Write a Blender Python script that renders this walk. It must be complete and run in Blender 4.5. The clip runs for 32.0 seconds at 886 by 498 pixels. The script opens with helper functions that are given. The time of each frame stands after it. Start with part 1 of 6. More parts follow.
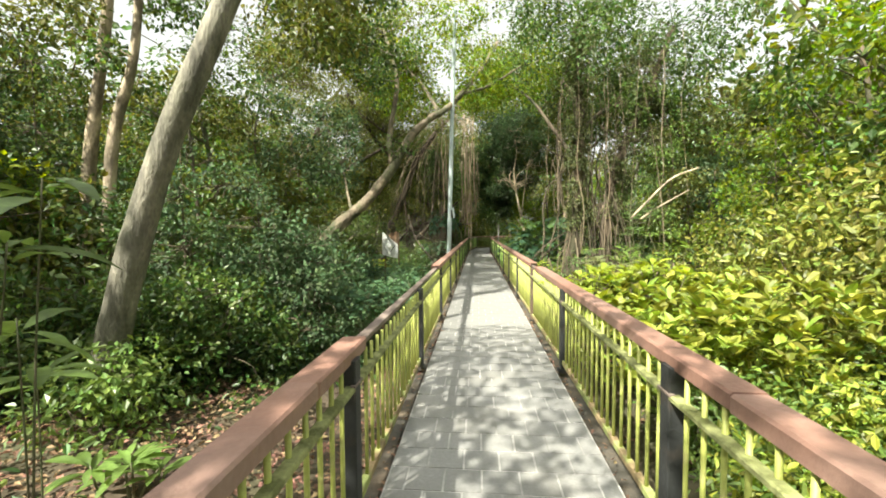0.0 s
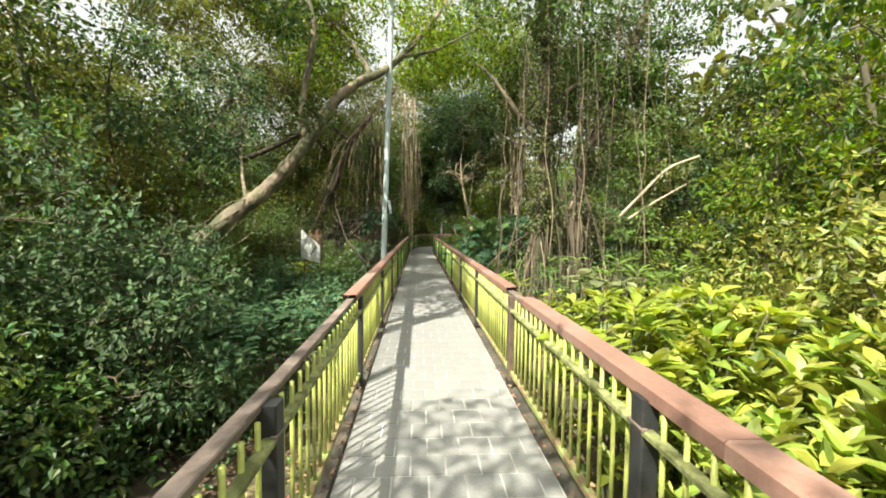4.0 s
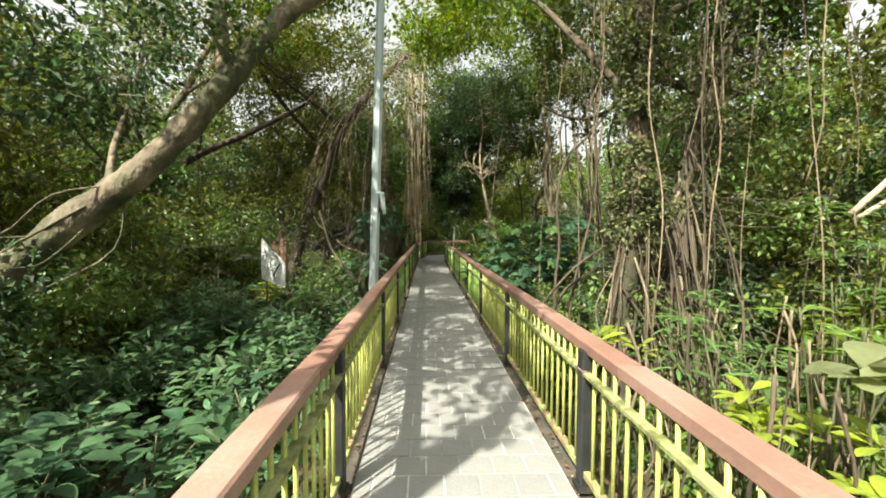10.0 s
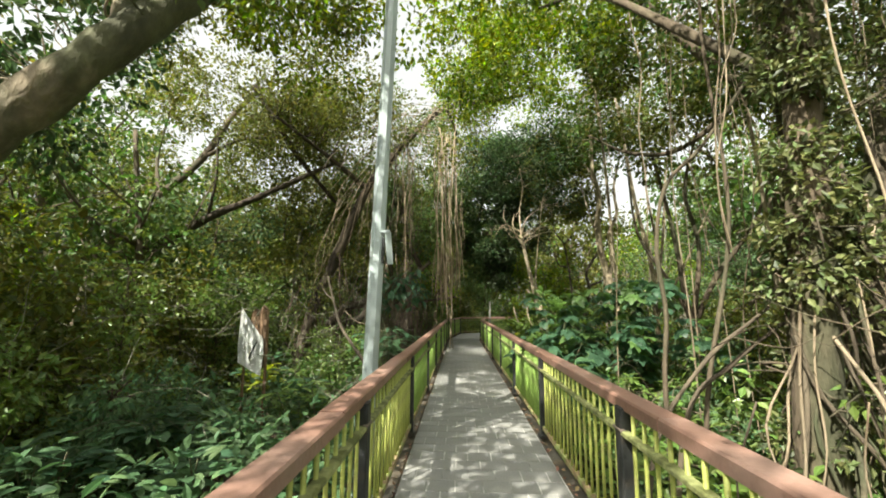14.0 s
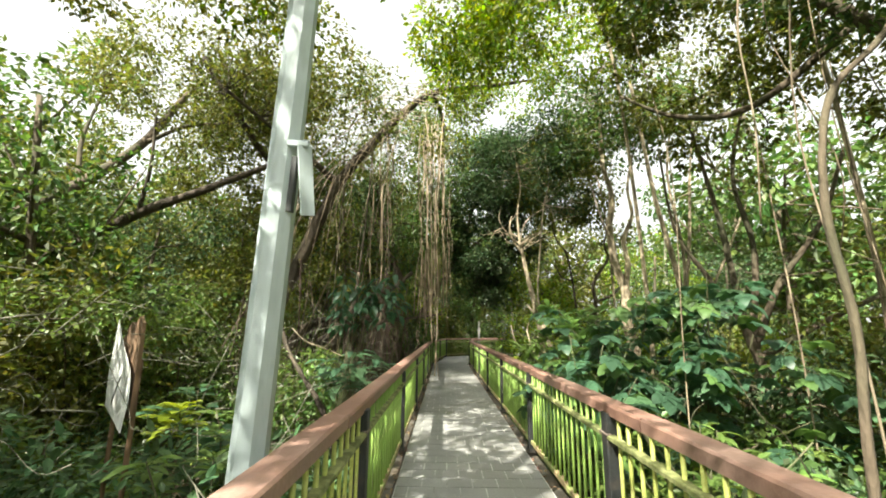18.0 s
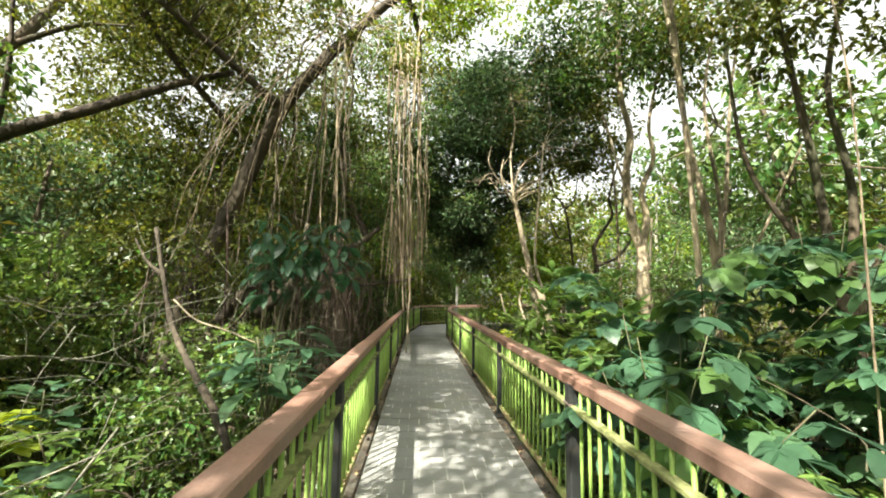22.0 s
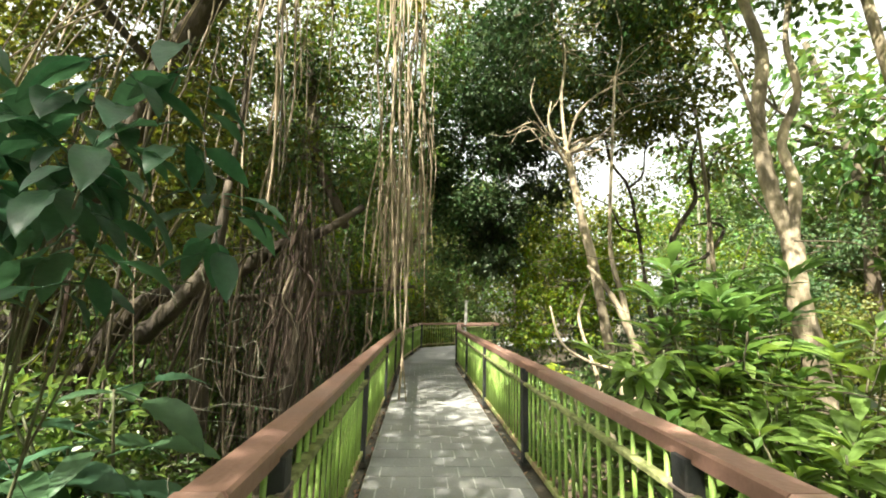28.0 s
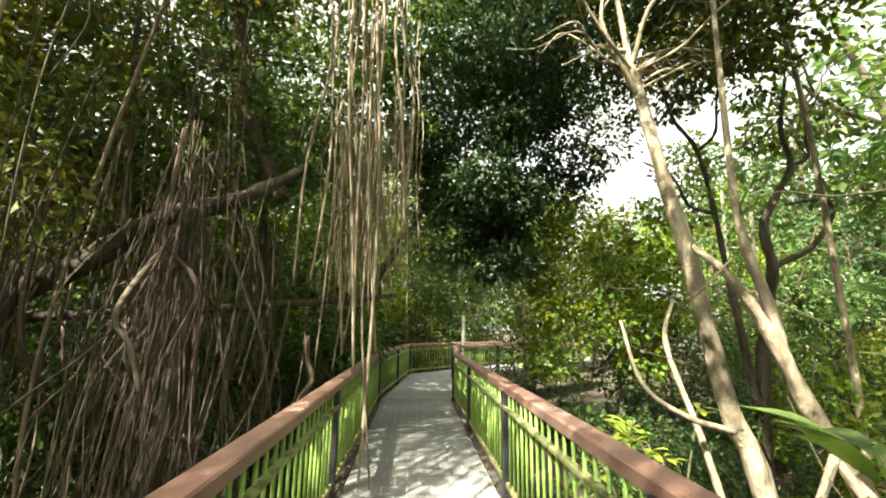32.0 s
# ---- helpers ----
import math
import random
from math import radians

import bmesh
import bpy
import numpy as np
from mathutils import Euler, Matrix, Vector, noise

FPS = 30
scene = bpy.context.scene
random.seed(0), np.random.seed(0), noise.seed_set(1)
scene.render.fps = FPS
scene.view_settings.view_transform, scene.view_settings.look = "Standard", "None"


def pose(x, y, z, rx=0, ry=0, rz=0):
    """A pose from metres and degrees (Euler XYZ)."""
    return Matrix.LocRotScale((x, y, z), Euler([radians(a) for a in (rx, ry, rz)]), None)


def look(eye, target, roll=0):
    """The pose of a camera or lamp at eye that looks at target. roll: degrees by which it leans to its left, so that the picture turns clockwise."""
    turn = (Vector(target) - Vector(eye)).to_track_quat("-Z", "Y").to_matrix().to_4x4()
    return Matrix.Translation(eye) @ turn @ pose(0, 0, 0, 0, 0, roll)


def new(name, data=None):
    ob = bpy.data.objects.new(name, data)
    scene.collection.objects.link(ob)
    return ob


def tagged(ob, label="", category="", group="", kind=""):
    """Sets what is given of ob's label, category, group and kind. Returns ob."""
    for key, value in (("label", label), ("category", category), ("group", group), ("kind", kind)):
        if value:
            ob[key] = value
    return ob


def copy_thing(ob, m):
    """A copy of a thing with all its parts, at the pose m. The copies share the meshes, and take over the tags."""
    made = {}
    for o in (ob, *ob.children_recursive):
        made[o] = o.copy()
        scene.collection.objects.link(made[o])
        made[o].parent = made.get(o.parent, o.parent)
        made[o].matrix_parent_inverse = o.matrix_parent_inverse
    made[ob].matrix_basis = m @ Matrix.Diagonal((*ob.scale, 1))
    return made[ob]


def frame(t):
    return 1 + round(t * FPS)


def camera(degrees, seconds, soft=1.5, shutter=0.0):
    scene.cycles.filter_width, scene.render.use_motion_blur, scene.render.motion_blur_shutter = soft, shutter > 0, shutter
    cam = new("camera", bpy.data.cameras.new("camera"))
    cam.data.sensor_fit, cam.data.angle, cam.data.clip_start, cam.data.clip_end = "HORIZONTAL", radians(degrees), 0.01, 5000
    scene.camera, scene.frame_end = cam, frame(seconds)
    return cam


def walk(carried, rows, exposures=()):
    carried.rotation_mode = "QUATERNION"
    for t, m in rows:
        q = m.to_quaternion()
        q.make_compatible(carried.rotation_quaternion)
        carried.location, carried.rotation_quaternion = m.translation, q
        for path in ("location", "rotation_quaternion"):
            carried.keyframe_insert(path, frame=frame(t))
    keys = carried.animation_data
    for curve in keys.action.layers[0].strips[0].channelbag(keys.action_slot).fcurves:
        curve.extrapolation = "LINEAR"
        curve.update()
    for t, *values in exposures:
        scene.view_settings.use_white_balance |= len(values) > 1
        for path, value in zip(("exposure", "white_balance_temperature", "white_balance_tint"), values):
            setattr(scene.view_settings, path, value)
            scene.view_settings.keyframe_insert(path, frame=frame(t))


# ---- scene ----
cam = camera(94.5, 32.0, 1.85)
# seconds, x, y, z, pitch, roll, yaw: y runs along the footbridge, its deck is z = 0
ROWS = [
    (0.0, -0.137, 0.205, 1.494, -2.72, 0.34, 4.80),
    (0.5, -0.145, 0.534, 1.514, -2.63, -0.30, 1.50),
    (1.0, -0.225, 0.885, 1.540, -2.73, -0.41, -1.56),
    (1.5, -0.260, 1.185, 1.532, -2.77, -0.48, -3.93),
    (2.0, -0.249, 1.529, 1.536, -3.01, -0.48, -4.35),
    (2.5, -0.244, 1.843, 1.520, -2.93, -0.56, -2.99),
    (4.5, -0.177, 3.285, 1.588, -3.26, -0.57, -3.53),
    (5.0, -0.188, 3.601, 1.619, -2.99, -0.59, -3.47),
    (5.5, -0.167, 3.948, 1.627, -3.25, -0.48, -2.28),
    (6.0, -0.200, 4.278, 1.602, -2.79, -0.75, -1.12),
    (6.5, -0.258, 4.592, 1.598, -3.12, -0.75, -1.48),
    (7.0, -0.225, 4.943, 1.574, -3.28, -0.35, -1.87),
    (7.5, -0.213, 5.279, 1.593, -3.10, -0.40, -1.40),
    (8.0, -0.229, 5.639, 1.597, -3.01, -0.53, -1.90),
    (8.5, -0.265, 5.958, 1.595, -2.52, -0.63, -3.39),
    (9.0, -0.224, 6.295, 1.602, -2.59, -0.49, -2.32),
    (9.5, -0.202, 6.590, 1.580, -2.29, -0.45, -0.80),
    (10.0, -0.224, 6.882, 1.597, -2.56, -0.15, -2.26),
    (10.5, -0.203, 7.169, 1.556, -1.94, -0.39, -3.89),
    (11.0, -0.160, 7.445, 1.577, -0.86, -0.32, -3.91),
    (11.5, -0.188, 7.702, 1.559, 2.97, -0.49, -4.18),
    (12.0, -0.199, 7.956, 1.559, 6.08, -0.25, -4.76),
    (12.5, -0.161, 8.230, 1.526, 7.93, -0.44, -1.64),
    (13.0, -0.110, 8.555, 1.488, 8.53, -0.35, 2.89),
    (13.5, -0.157, 8.919, 1.463, 8.34, -0.46, 3.83),
    (14.0, -0.184, 9.218, 1.419, 8.28, -0.35, 2.39),
    (14.5, -0.114, 9.587, 1.391, 6.25, -0.61, 0.20),
    (16.5, -0.209, 10.713, 1.405, 11.43, -0.16, -1.98),
    (17.0, -0.211, 10.980, 1.379, 11.48, -0.77, -0.12),
    (17.5, -0.250, 11.246, 1.396, 11.53, -0.16, 0.93),
    (18.0, -0.259, 11.458, 1.352, 11.18, -0.57, 0.25),
    (18.5, -0.196, 11.754, 1.321, 7.14, -0.38, 0.52),
    (19.0, -0.164, 12.022, 1.366, 4.84, -0.82, 1.40),
    (19.5, -0.188, 12.348, 1.420, 4.89, -0.78, 0.43),
    (20.0, -0.237, 12.593, 1.468, 4.80, -0.94, -1.95),
    (20.5, -0.230, 12.902, 1.474, 5.35, -1.01, -3.02),
    (21.0, -0.218, 13.193, 1.463, 5.48, -1.13, -2.31),
    (21.5, -0.252, 13.529, 1.455, 5.68, -0.89, -2.78),
    (22.0, -0.255, 13.824, 1.434, 6.40, -0.88, -3.29),
    (22.5, -0.209, 14.177, 1.417, 6.34, -1.16, -3.01),
    (23.0, -0.210, 14.486, 1.419, 6.50, -1.48, 0.04),
    (23.5, -0.224, 14.826, 1.466, 6.13, -1.06, 1.00),
    (24.0, -0.209, 15.124, 1.418, 6.96, -1.10, 2.38),
    (24.5, -0.165, 15.418, 1.412, 6.59, -0.68, 5.30),
    (25.0, -0.159, 15.701, 1.399, 6.70, -0.60, 6.28),
    (25.5, -0.185, 16.000, 1.410, 6.55, -0.24, 3.40),
    (26.0, -0.184, 16.299, 1.389, 6.68, -0.75, -0.71),
    (26.5, -0.135, 16.675, 1.430, 6.93, -0.88, -2.45),
    (28.5, -0.296, 17.614, 1.375, 9.31, -1.53, -3.50),
    (29.0, -0.284, 17.981, 1.385, 9.91, -1.26, -4.99),
    (29.5, -0.250, 18.300, 1.385, 10.48, -1.45, -7.89),
    (30.0, -0.158, 18.664, 1.397, 10.60, -1.47, -8.86),
    (30.5, -0.161, 19.006, 1.411, 10.91, -1.33, -5.76),
    (31.0, -0.182, 19.321, 1.439, 10.86, -0.77, -4.95),
    (31.5, -0.161, 19.597, 1.432, 11.34, -1.12, -4.59),
    (32.0, -0.092, 19.896, 1.417, 10.95, -0.79, -4.05),
]
walk(cam, [(t, pose(x, y, z, 90 + pitch, roll, yaw)) for t, x, y, z, pitch, roll, yaw in ROWS],
     [(0.0, 1.45, 6750, 3), (2.5, 1.42, 6750, 3), (5.0, 1.3, 6750, 3), (14.0, 1.42, 6750, 3), (17.0, 1.78, 6750, 3), (22.0, 1.9, 6750, 3), (26.0, 2.28, 6800, 3), (29.0, 2.2, 6850, 3), (32.0, 2.22, 6900, 3)])

# ---- daylight ----
TO_SUN = Vector((-0.50, -0.68, 0.95)).normalized()
world = bpy.data.worlds.new("world")
scene.world = world
world.use_nodes = True
wn = world.node_tree.nodes
sky = wn.new("ShaderNodeTexSky")
sky.sky_type, sky.sun_disc = "NISHITA", False
sky.sun_elevation = math.asin(TO_SUN.z)
sky.sun_rotation = math.atan2(TO_SUN.x, TO_SUN.y)
sky.air_density, sky.dust_density, sky.ozone_density = 0.8, 7.0, 0.0
wn["Background"].inputs["Strength"].default_value = 0.14
haze = wn.new("ShaderNodeHueSaturation")
haze.inputs["Saturation"].default_value, haze.inputs["Value"].default_value = 0.28, 1.12
world.node_tree.links.new(sky.outputs[0], haze.inputs["Color"])
veil = wn.new("ShaderNodeMix")               # thin bright cloud over the whole sky
veil.data_type = "RGBA"
veil.inputs["Factor"].default_value = 0.6
veil.inputs[7].default_value = (3.15, 3.15, 3.08, 1)
world.node_tree.links.new(haze.outputs[0], veil.inputs[6])
world.node_tree.links.new(veil.outputs[2], wn["Background"].inputs["Color"])
sun = bpy.data.lights.new("sun", "SUN")
sun.energy, sun.angle, sun.color = 4.7, radians(0.5), (1.0, 0.95, 0.86)
new("sun", sun).matrix_world = look(TO_SUN * 40, (0, 0, 0))

# ---- materials ----


def material(name, base, rough=0.7, metal=0.0, spread=0.25, scale=6.0, fine=60.0, bump=0.3, alt=None, alt_at=(0.45, 0.7), alt_scale=2.0,
             island=0.0, per_object=0.0, coords="Object", stretch=(1, 1, 1), translucent=0.0, glow=None):
    """Two scales of noise over a base colour, an optional second colour in stains, fine relief, and a value shift by piece."""
    m = bpy.data.materials.new(name)
    m.use_nodes = True
    nt = m.node_tree
    n, ln = nt.nodes, nt.links.new
    bsdf = n["Principled BSDF"]
    bsdf.inputs["Roughness"].default_value, bsdf.inputs["Metallic"].default_value = rough, metal
    tc, mp = n.new("ShaderNodeTexCoord"), n.new("ShaderNodeMapping")
    mp.inputs["Scale"].default_value = stretch
    ln(tc.outputs[coords], mp.inputs[0])

    def noise_at(s, detail=4):
        t = n.new("ShaderNodeTexNoise")
        t.inputs["Scale"].default_value, t.inputs["Detail"].default_value = s, detail
        ln(mp.outputs[0], t.inputs["Vector"])
        return t.outputs["Fac"]

    def ramp(fac, a, b, c0, c1):
        r = n.new("ShaderNodeMapRange")
        r.inputs["From Min"].default_value, r.inputs["From Max"].default_value = a, b
        r.inputs["To Min"].default_value, r.inputs["To Max"].default_value = c0, c1
        ln(fac, r.inputs["Value"])
        return r.outputs["Result"]

    def math_node(op, a, b):
        t = n.new("ShaderNodeMath")
        t.operation = op
        for i, v in enumerate((a, b)):
            if isinstance(v, (int, float)):
                t.inputs[i].default_value = v
            else:
                ln(v, t.inputs[i])
        return t.outputs[0]

    colour = n.new("ShaderNodeRGB")
    colour.outputs[0].default_value = (*base, 1)
    col = colour.outputs[0]
    if alt:
        mix = n.new("ShaderNodeMix")
        mix.data_type = "RGBA"
        ln(ramp(noise_at(alt_scale, 6), alt_at[0], alt_at[1], 0, 1), mix.inputs["Factor"])
        ln(col, mix.inputs[6])
        mix.inputs[7].default_value = (*alt, 1)
        col = mix.outputs[2]
    value = math_node("MULTIPLY", ramp(noise_at(scale), 0.3, 0.7, 1 - spread, 1 + spread), ramp(noise_at(fine), 0.3, 0.7, 1 - spread * 0.5, 1 + spread * 0.5))
    hsv = n.new("ShaderNodeHueSaturation")
    if island or per_object:
        if island:
            src = n.new("ShaderNodeNewGeometry").outputs["Random Per Island"]
        else:
            src = n.new("ShaderNodeObjectInfo").outputs["Random"]
        k = island or per_object
        value = math_node("MULTIPLY", value, ramp(src, 0, 1, 1 - k, 1 + k))
        if island:
            wob = math_node("FRACT", math_node("MULTIPLY", src, 37.7), 0.0)
            ln(ramp(wob, 0, 1, 0.5 - 0.035 * k / 0.4, 0.5 + 0.02 * k / 0.4), hsv.inputs["Hue"])
    ln(value, hsv.inputs["Value"])
    ln(col, hsv.inputs["Color"])
    ln(hsv.outputs[0], bsdf.inputs["Base Color"])
    if bump:
        b = n.new("ShaderNodeBump")
        b.inputs["Strength"].default_value, b.inputs["Distance"].default_value = bump, 0.03 if bump >= 0.9 else 0.01
        ln(math_node("ADD", noise_at(fine), noise_at(scale)), b.inputs["Height"])
        ln(b.outputs[0], bsdf.inputs["Normal"])
    if translucent:
        tr, ms = n.new("ShaderNodeBsdfTranslucent"), n.new("ShaderNodeMixShader")
        warm = n.new("ShaderNodeHueSaturation")
        warm.inputs["Hue"].default_value, warm.inputs["Saturation"].default_value, warm.inputs["Value"].default_value = 0.483, 1.12, 1.5
        ln(hsv.outputs[0], warm.inputs["Color"])
        ln(warm.outputs[0], tr.inputs[0])
        ms.inputs[0].default_value = translucent
        ln(bsdf.outputs[0], ms.inputs[1])
        ln(tr.outputs[0], ms.inputs[2])
        ln(ms.outputs[0], n["Material Output"].inputs[0])
    return m


def big_leaf(name, base):
    return material(name, base, rough=0.38, per_object=0.35, translucent=0.4, spread=0.15, scale=3, fine=14, bump=0.25)


def leaf(name, base, rough=0.45, island=0.6, translucent=0.34, **kw):
    return material(name, base, rough=rough, island=island, translucent=translucent, spread=0.2, scale=1.2, fine=25, bump=0, **kw)


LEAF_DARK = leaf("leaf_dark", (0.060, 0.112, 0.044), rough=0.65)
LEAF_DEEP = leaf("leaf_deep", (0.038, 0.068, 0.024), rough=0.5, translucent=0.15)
LEAF_GOLD = leaf("leaf_gold", (0.185, 0.222, 0.046), island=0.65)
LEAF_MID = leaf("leaf_mid", (0.068, 0.128, 0.030), translucent=0.38)
LEAF_OLIVE = leaf("leaf_olive", (0.10, 0.125, 0.025), translucent=0.42)
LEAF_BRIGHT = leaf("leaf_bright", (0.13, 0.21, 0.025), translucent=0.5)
LEAF_YELLOW = leaf("leaf_yellow", (0.23, 0.30, 0.05))
LEAF_BLUE = leaf("leaf_bluish", (0.085, 0.165, 0.072), rough=0.55, island=0.5)
LEAF_IVY = leaf("leaf_ivy", (0.10, 0.125, 0.045), rough=0.5, island=0.7, translucent=0.3)
LEAF_FRESH = leaf("leaf_fresh", (0.13, 0.21, 0.05), rough=0.35, island=0.35)
BIG_BLUE = big_leaf("big_leaf_bluish", (0.075, 0.145, 0.07))
BIG_TEAL = big_leaf("big_leaf_teal", (0.06, 0.130, 0.072))
BIG_DARK = big_leaf("big_leaf_dark", (0.04, 0.105, 0.055))
BIG_MID = big_leaf("big_leaf_mid", (0.11, 0.20, 0.06))
BIG_FRESH = big_leaf("big_leaf_fresh", (0.14, 0.22, 0.055))
BIG_YELLOW = big_leaf("big_leaf_yellow", (0.27, 0.34, 0.045))
BIG_PALE = big_leaf("big_leaf_pale", (0.21, 0.235, 0.115))
BIG_LIME = big_leaf("big_leaf_lime", (0.15, 0.24, 0.05))
LEAF_DRY = leaf("leaf_dry", (0.23, 0.15, 0.085), rough=0.8, translucent=0.1)
BARK_GREY = material("bark_grey", (0.15, 0.145, 0.105), 0.85, scale=5, fine=34, bump=1.0, spread=0.5, alt=(0.26, 0.24, 0.19), alt_scale=3.0, stretch=(1, 1, 0.35))
BARK_BROWN = material("bark_brown", (0.10, 0.075, 0.05), 0.9, scale=3, fine=25, bump=0.9, alt=(0.055, 0.06, 0.03), alt_scale=2.5, stretch=(1, 1, 0.3))
# the darker blotches also put dappled sun and shade into the cream bark
BARK_CREAM = material("bark_cream", (0.46, 0.37, 0.26), 0.85, scale=3, fine=25, bump=0.9, spread=0.4, alt=(0.19, 0.155, 0.105), alt_at=(0.42, 0.58), alt_scale=4.0, stretch=(1, 1, 0.4))
ROOT = material("root_skin", (0.26, 0.205, 0.14), 0.85, scale=4, fine=40, bump=0.5, alt=(0.13, 0.09, 0.055), alt_scale=3.0, per_object=0.3, stretch=(1, 1, 0.25))
BARK_DARK = material("bark_dark", (0.055, 0.042, 0.03), 0.9, scale=3, fine=22, bump=1.0, spread=0.4, alt=(0.10, 0.08, 0.055), alt_scale=2.5, stretch=(1, 1, 0.4))
BARK_MOSSY = material("bark_mossy", (0.22, 0.175, 0.12), 0.85, scale=4, fine=20, bump=1.0, spread=0.4, alt=(0.085, 0.085, 0.045), alt_at=(0.42, 0.56), alt_scale=2.6, stretch=(1, 1, 0.6))
ROOT_PALE = material("root_pale", (0.34, 0.27, 0.19), 0.85, scale=4, fine=40, bump=0.5, alt=(0.17, 0.12, 0.075), alt_scale=3.0, per_object=0.3, stretch=(1, 1, 0.25))
STEM_GREEN = material("stem_green", (0.10, 0.11, 0.05), 0.7, scale=4, fine=40, alt=(0.09, 0.065, 0.04), alt_scale=4)
# brown set darker to hold the deep shade among the hanging roots
ROOT_DARK = material("root_dark", (0.072, 0.052, 0.038), 0.9, scale=4, fine=40, bump=0.5, alt=(0.105, 0.078, 0.055), alt_scale=1.5, island=0.4, stretch=(1, 1, 0.25))
SOIL = material("soil", (0.075, 0.055, 0.035), 0.95, scale=0.8, fine=9, bump=1.0, alt=(0.05, 0.06, 0.025), alt_scale=0.5, spread=0.4)
TILE = material("deck_tile", (0.262, 0.260, 0.252), 0.75, scale=2.2, fine=45, bump=0.3, alt=(0.205, 0.198, 0.182), alt_scale=1.1, spread=0.18, per_object=0.03)
TILE_REST = material("deck_tile_joined", (0.262, 0.260, 0.252), 0.75, scale=2.2, fine=45, bump=0.3, alt=(0.205, 0.198, 0.182), alt_scale=1.1, spread=0.18, island=0.03)
GROUT = material("grout", (0.48, 0.47, 0.445), 0.9, scale=5, fine=50, alt=(0.27, 0.265, 0.25), alt_at=(0.44, 0.58), alt_scale=1.9)
CONCRETE = material("concrete", (0.26, 0.25, 0.23), 0.9, scale=2, fine=30, alt=(0.12, 0.13, 0.09), alt_scale=1.2)
CONCRETE_DARK = material("concrete_dark", (0.075, 0.068, 0.055), 0.95, scale=4, fine=40, alt=(0.13, 0.10, 0.07), alt_scale=5, bump=0.8)
HANDRAIL = material("handrail_brown", (0.285, 0.158, 0.120), 0.55, scale=3, fine=45, spread=0.16, bump=0.35, alt=(0.34, 0.215, 0.175), alt_scale=1.8, per_object=0.08)
HANDRAIL_WORN = material("handrail_worn", (0.17, 0.13, 0.11), 0.75, scale=5, fine=45, spread=0.25, alt=(0.25, 0.20, 0.17), alt_scale=2.5)
POST_DARK = material("post_dark", (0.022, 0.024, 0.024), 0.6, scale=6, fine=50, alt=(0.08, 0.06, 0.045), alt_at=(0.55, 0.75), alt_scale=5)
LIME = material("lime_paint", (0.43, 0.465, 0.12), 0.5, scale=5, fine=60, spread=0.16, alt=(0.34, 0.30, 0.15), alt_at=(0.54, 0.70), alt_scale=7, per_object=0.16)
LIME_LEAF_LIT = material("lime_paint_fresh", (0.29, 0.445, 0.10), 0.5, scale=5, fine=60, spread=0.16, alt=(0.30, 0.31, 0.14), alt_at=(0.56, 0.72), alt_scale=7, per_object=0.16)   # same lime, greened to hold light reflected by leaves at the shaded end of the deck
POST_RUSTY = material("post_rusty", (0.13, 0.085, 0.055), 0.8, scale=6, fine=50, spread=0.3, alt=(0.05, 0.04, 0.032), alt_at=(0.45, 0.65), alt_scale=6)
MOSSY = material("mossy_rail", (0.36, 0.38, 0.16), 0.8, scale=9, fine=50, spread=0.3, alt=(0.12, 0.13, 0.045), alt_at=(0.44, 0.6), alt_scale=9, bump=0.8)
BOTTOM_RUST = material("rusty_bottom_rail", (0.27, 0.20, 0.105), 0.85, scale=9, fine=50, spread=0.3, alt=(0.30, 0.34, 0.12), alt_at=(0.46, 0.6), alt_scale=7, bump=0.8)
POLE = material("pole_paint", (0.46, 0.53, 0.54), 0.5, metal=0.0, scale=2, fine=30, spread=0.12, alt=(0.36, 0.42, 0.42), alt_scale=1.5, stretch=(1, 1, 0.3))
SIGN_WHITE = material("sign_sheet", (0.80, 0.81, 0.80), 0.7, scale=4, fine=30, spread=0.12, alt=(0.45, 0.45, 0.42), alt_scale=3)
WOOD = material("sign_wood", (0.20, 0.12, 0.07), 0.85, scale=4, fine=40, alt=(0.10, 0.065, 0.04), alt_scale=5, stretch=(1, 1, 0.25))

# ---- mesh building ----


class Geo:
    """Vertices and faces gathered for one mesh."""

    def __init__(self):
        self.v, self.f, self.n = [], [], 0

    def add(self, verts, faces):
        verts, faces = np.asarray(verts, float).reshape(-1, 3), np.asarray(faces, int)
        self.v.append(verts)
        self.f.append(faces + self.n)
        self.n += len(verts)

    def mesh(self, name, mat, smooth=False):
        me = bpy.data.meshes.new(name)
        v = np.concatenate(self.v)
        sizes = np.concatenate([np.full(len(f), f.shape[1]) for f in self.f])
        loops = np.concatenate([f.ravel() for f in self.f])
        me.vertices.add(len(v))
        me.vertices.foreach_set("co", v.ravel())
        me.loops.add(len(loops))
        me.loops.foreach_set("vertex_index", loops)
        me.polygons.add(len(sizes))
        me.polygons.foreach_set("loop_start", np.concatenate([[0], np.cumsum(sizes)[:-1]]))
        me.polygons.foreach_set("use_smooth", np.full(len(sizes), smooth))
        me.update(calc_edges=True)
        me.materials.append(mat)
        return me


def part(name, geo, mat, parent=None, label="", smooth=False, at=(0, 0, 0), kind=""):
    """One mesh object, from a Geo or from mesh data, under a thing or under a part."""
    ob = new(name, geo.mesh(name, mat, smooth) if isinstance(geo, Geo) else geo)
    ob.location = at
    ob.parent = parent
    return tagged(ob, label, kind=kind)


def thing(name, at, label, category, group="", kind=""):
    ob = new(name)
    ob.location = at
    ob.empty_display_size = 0.2
    return tagged(ob, label, category, group, kind)


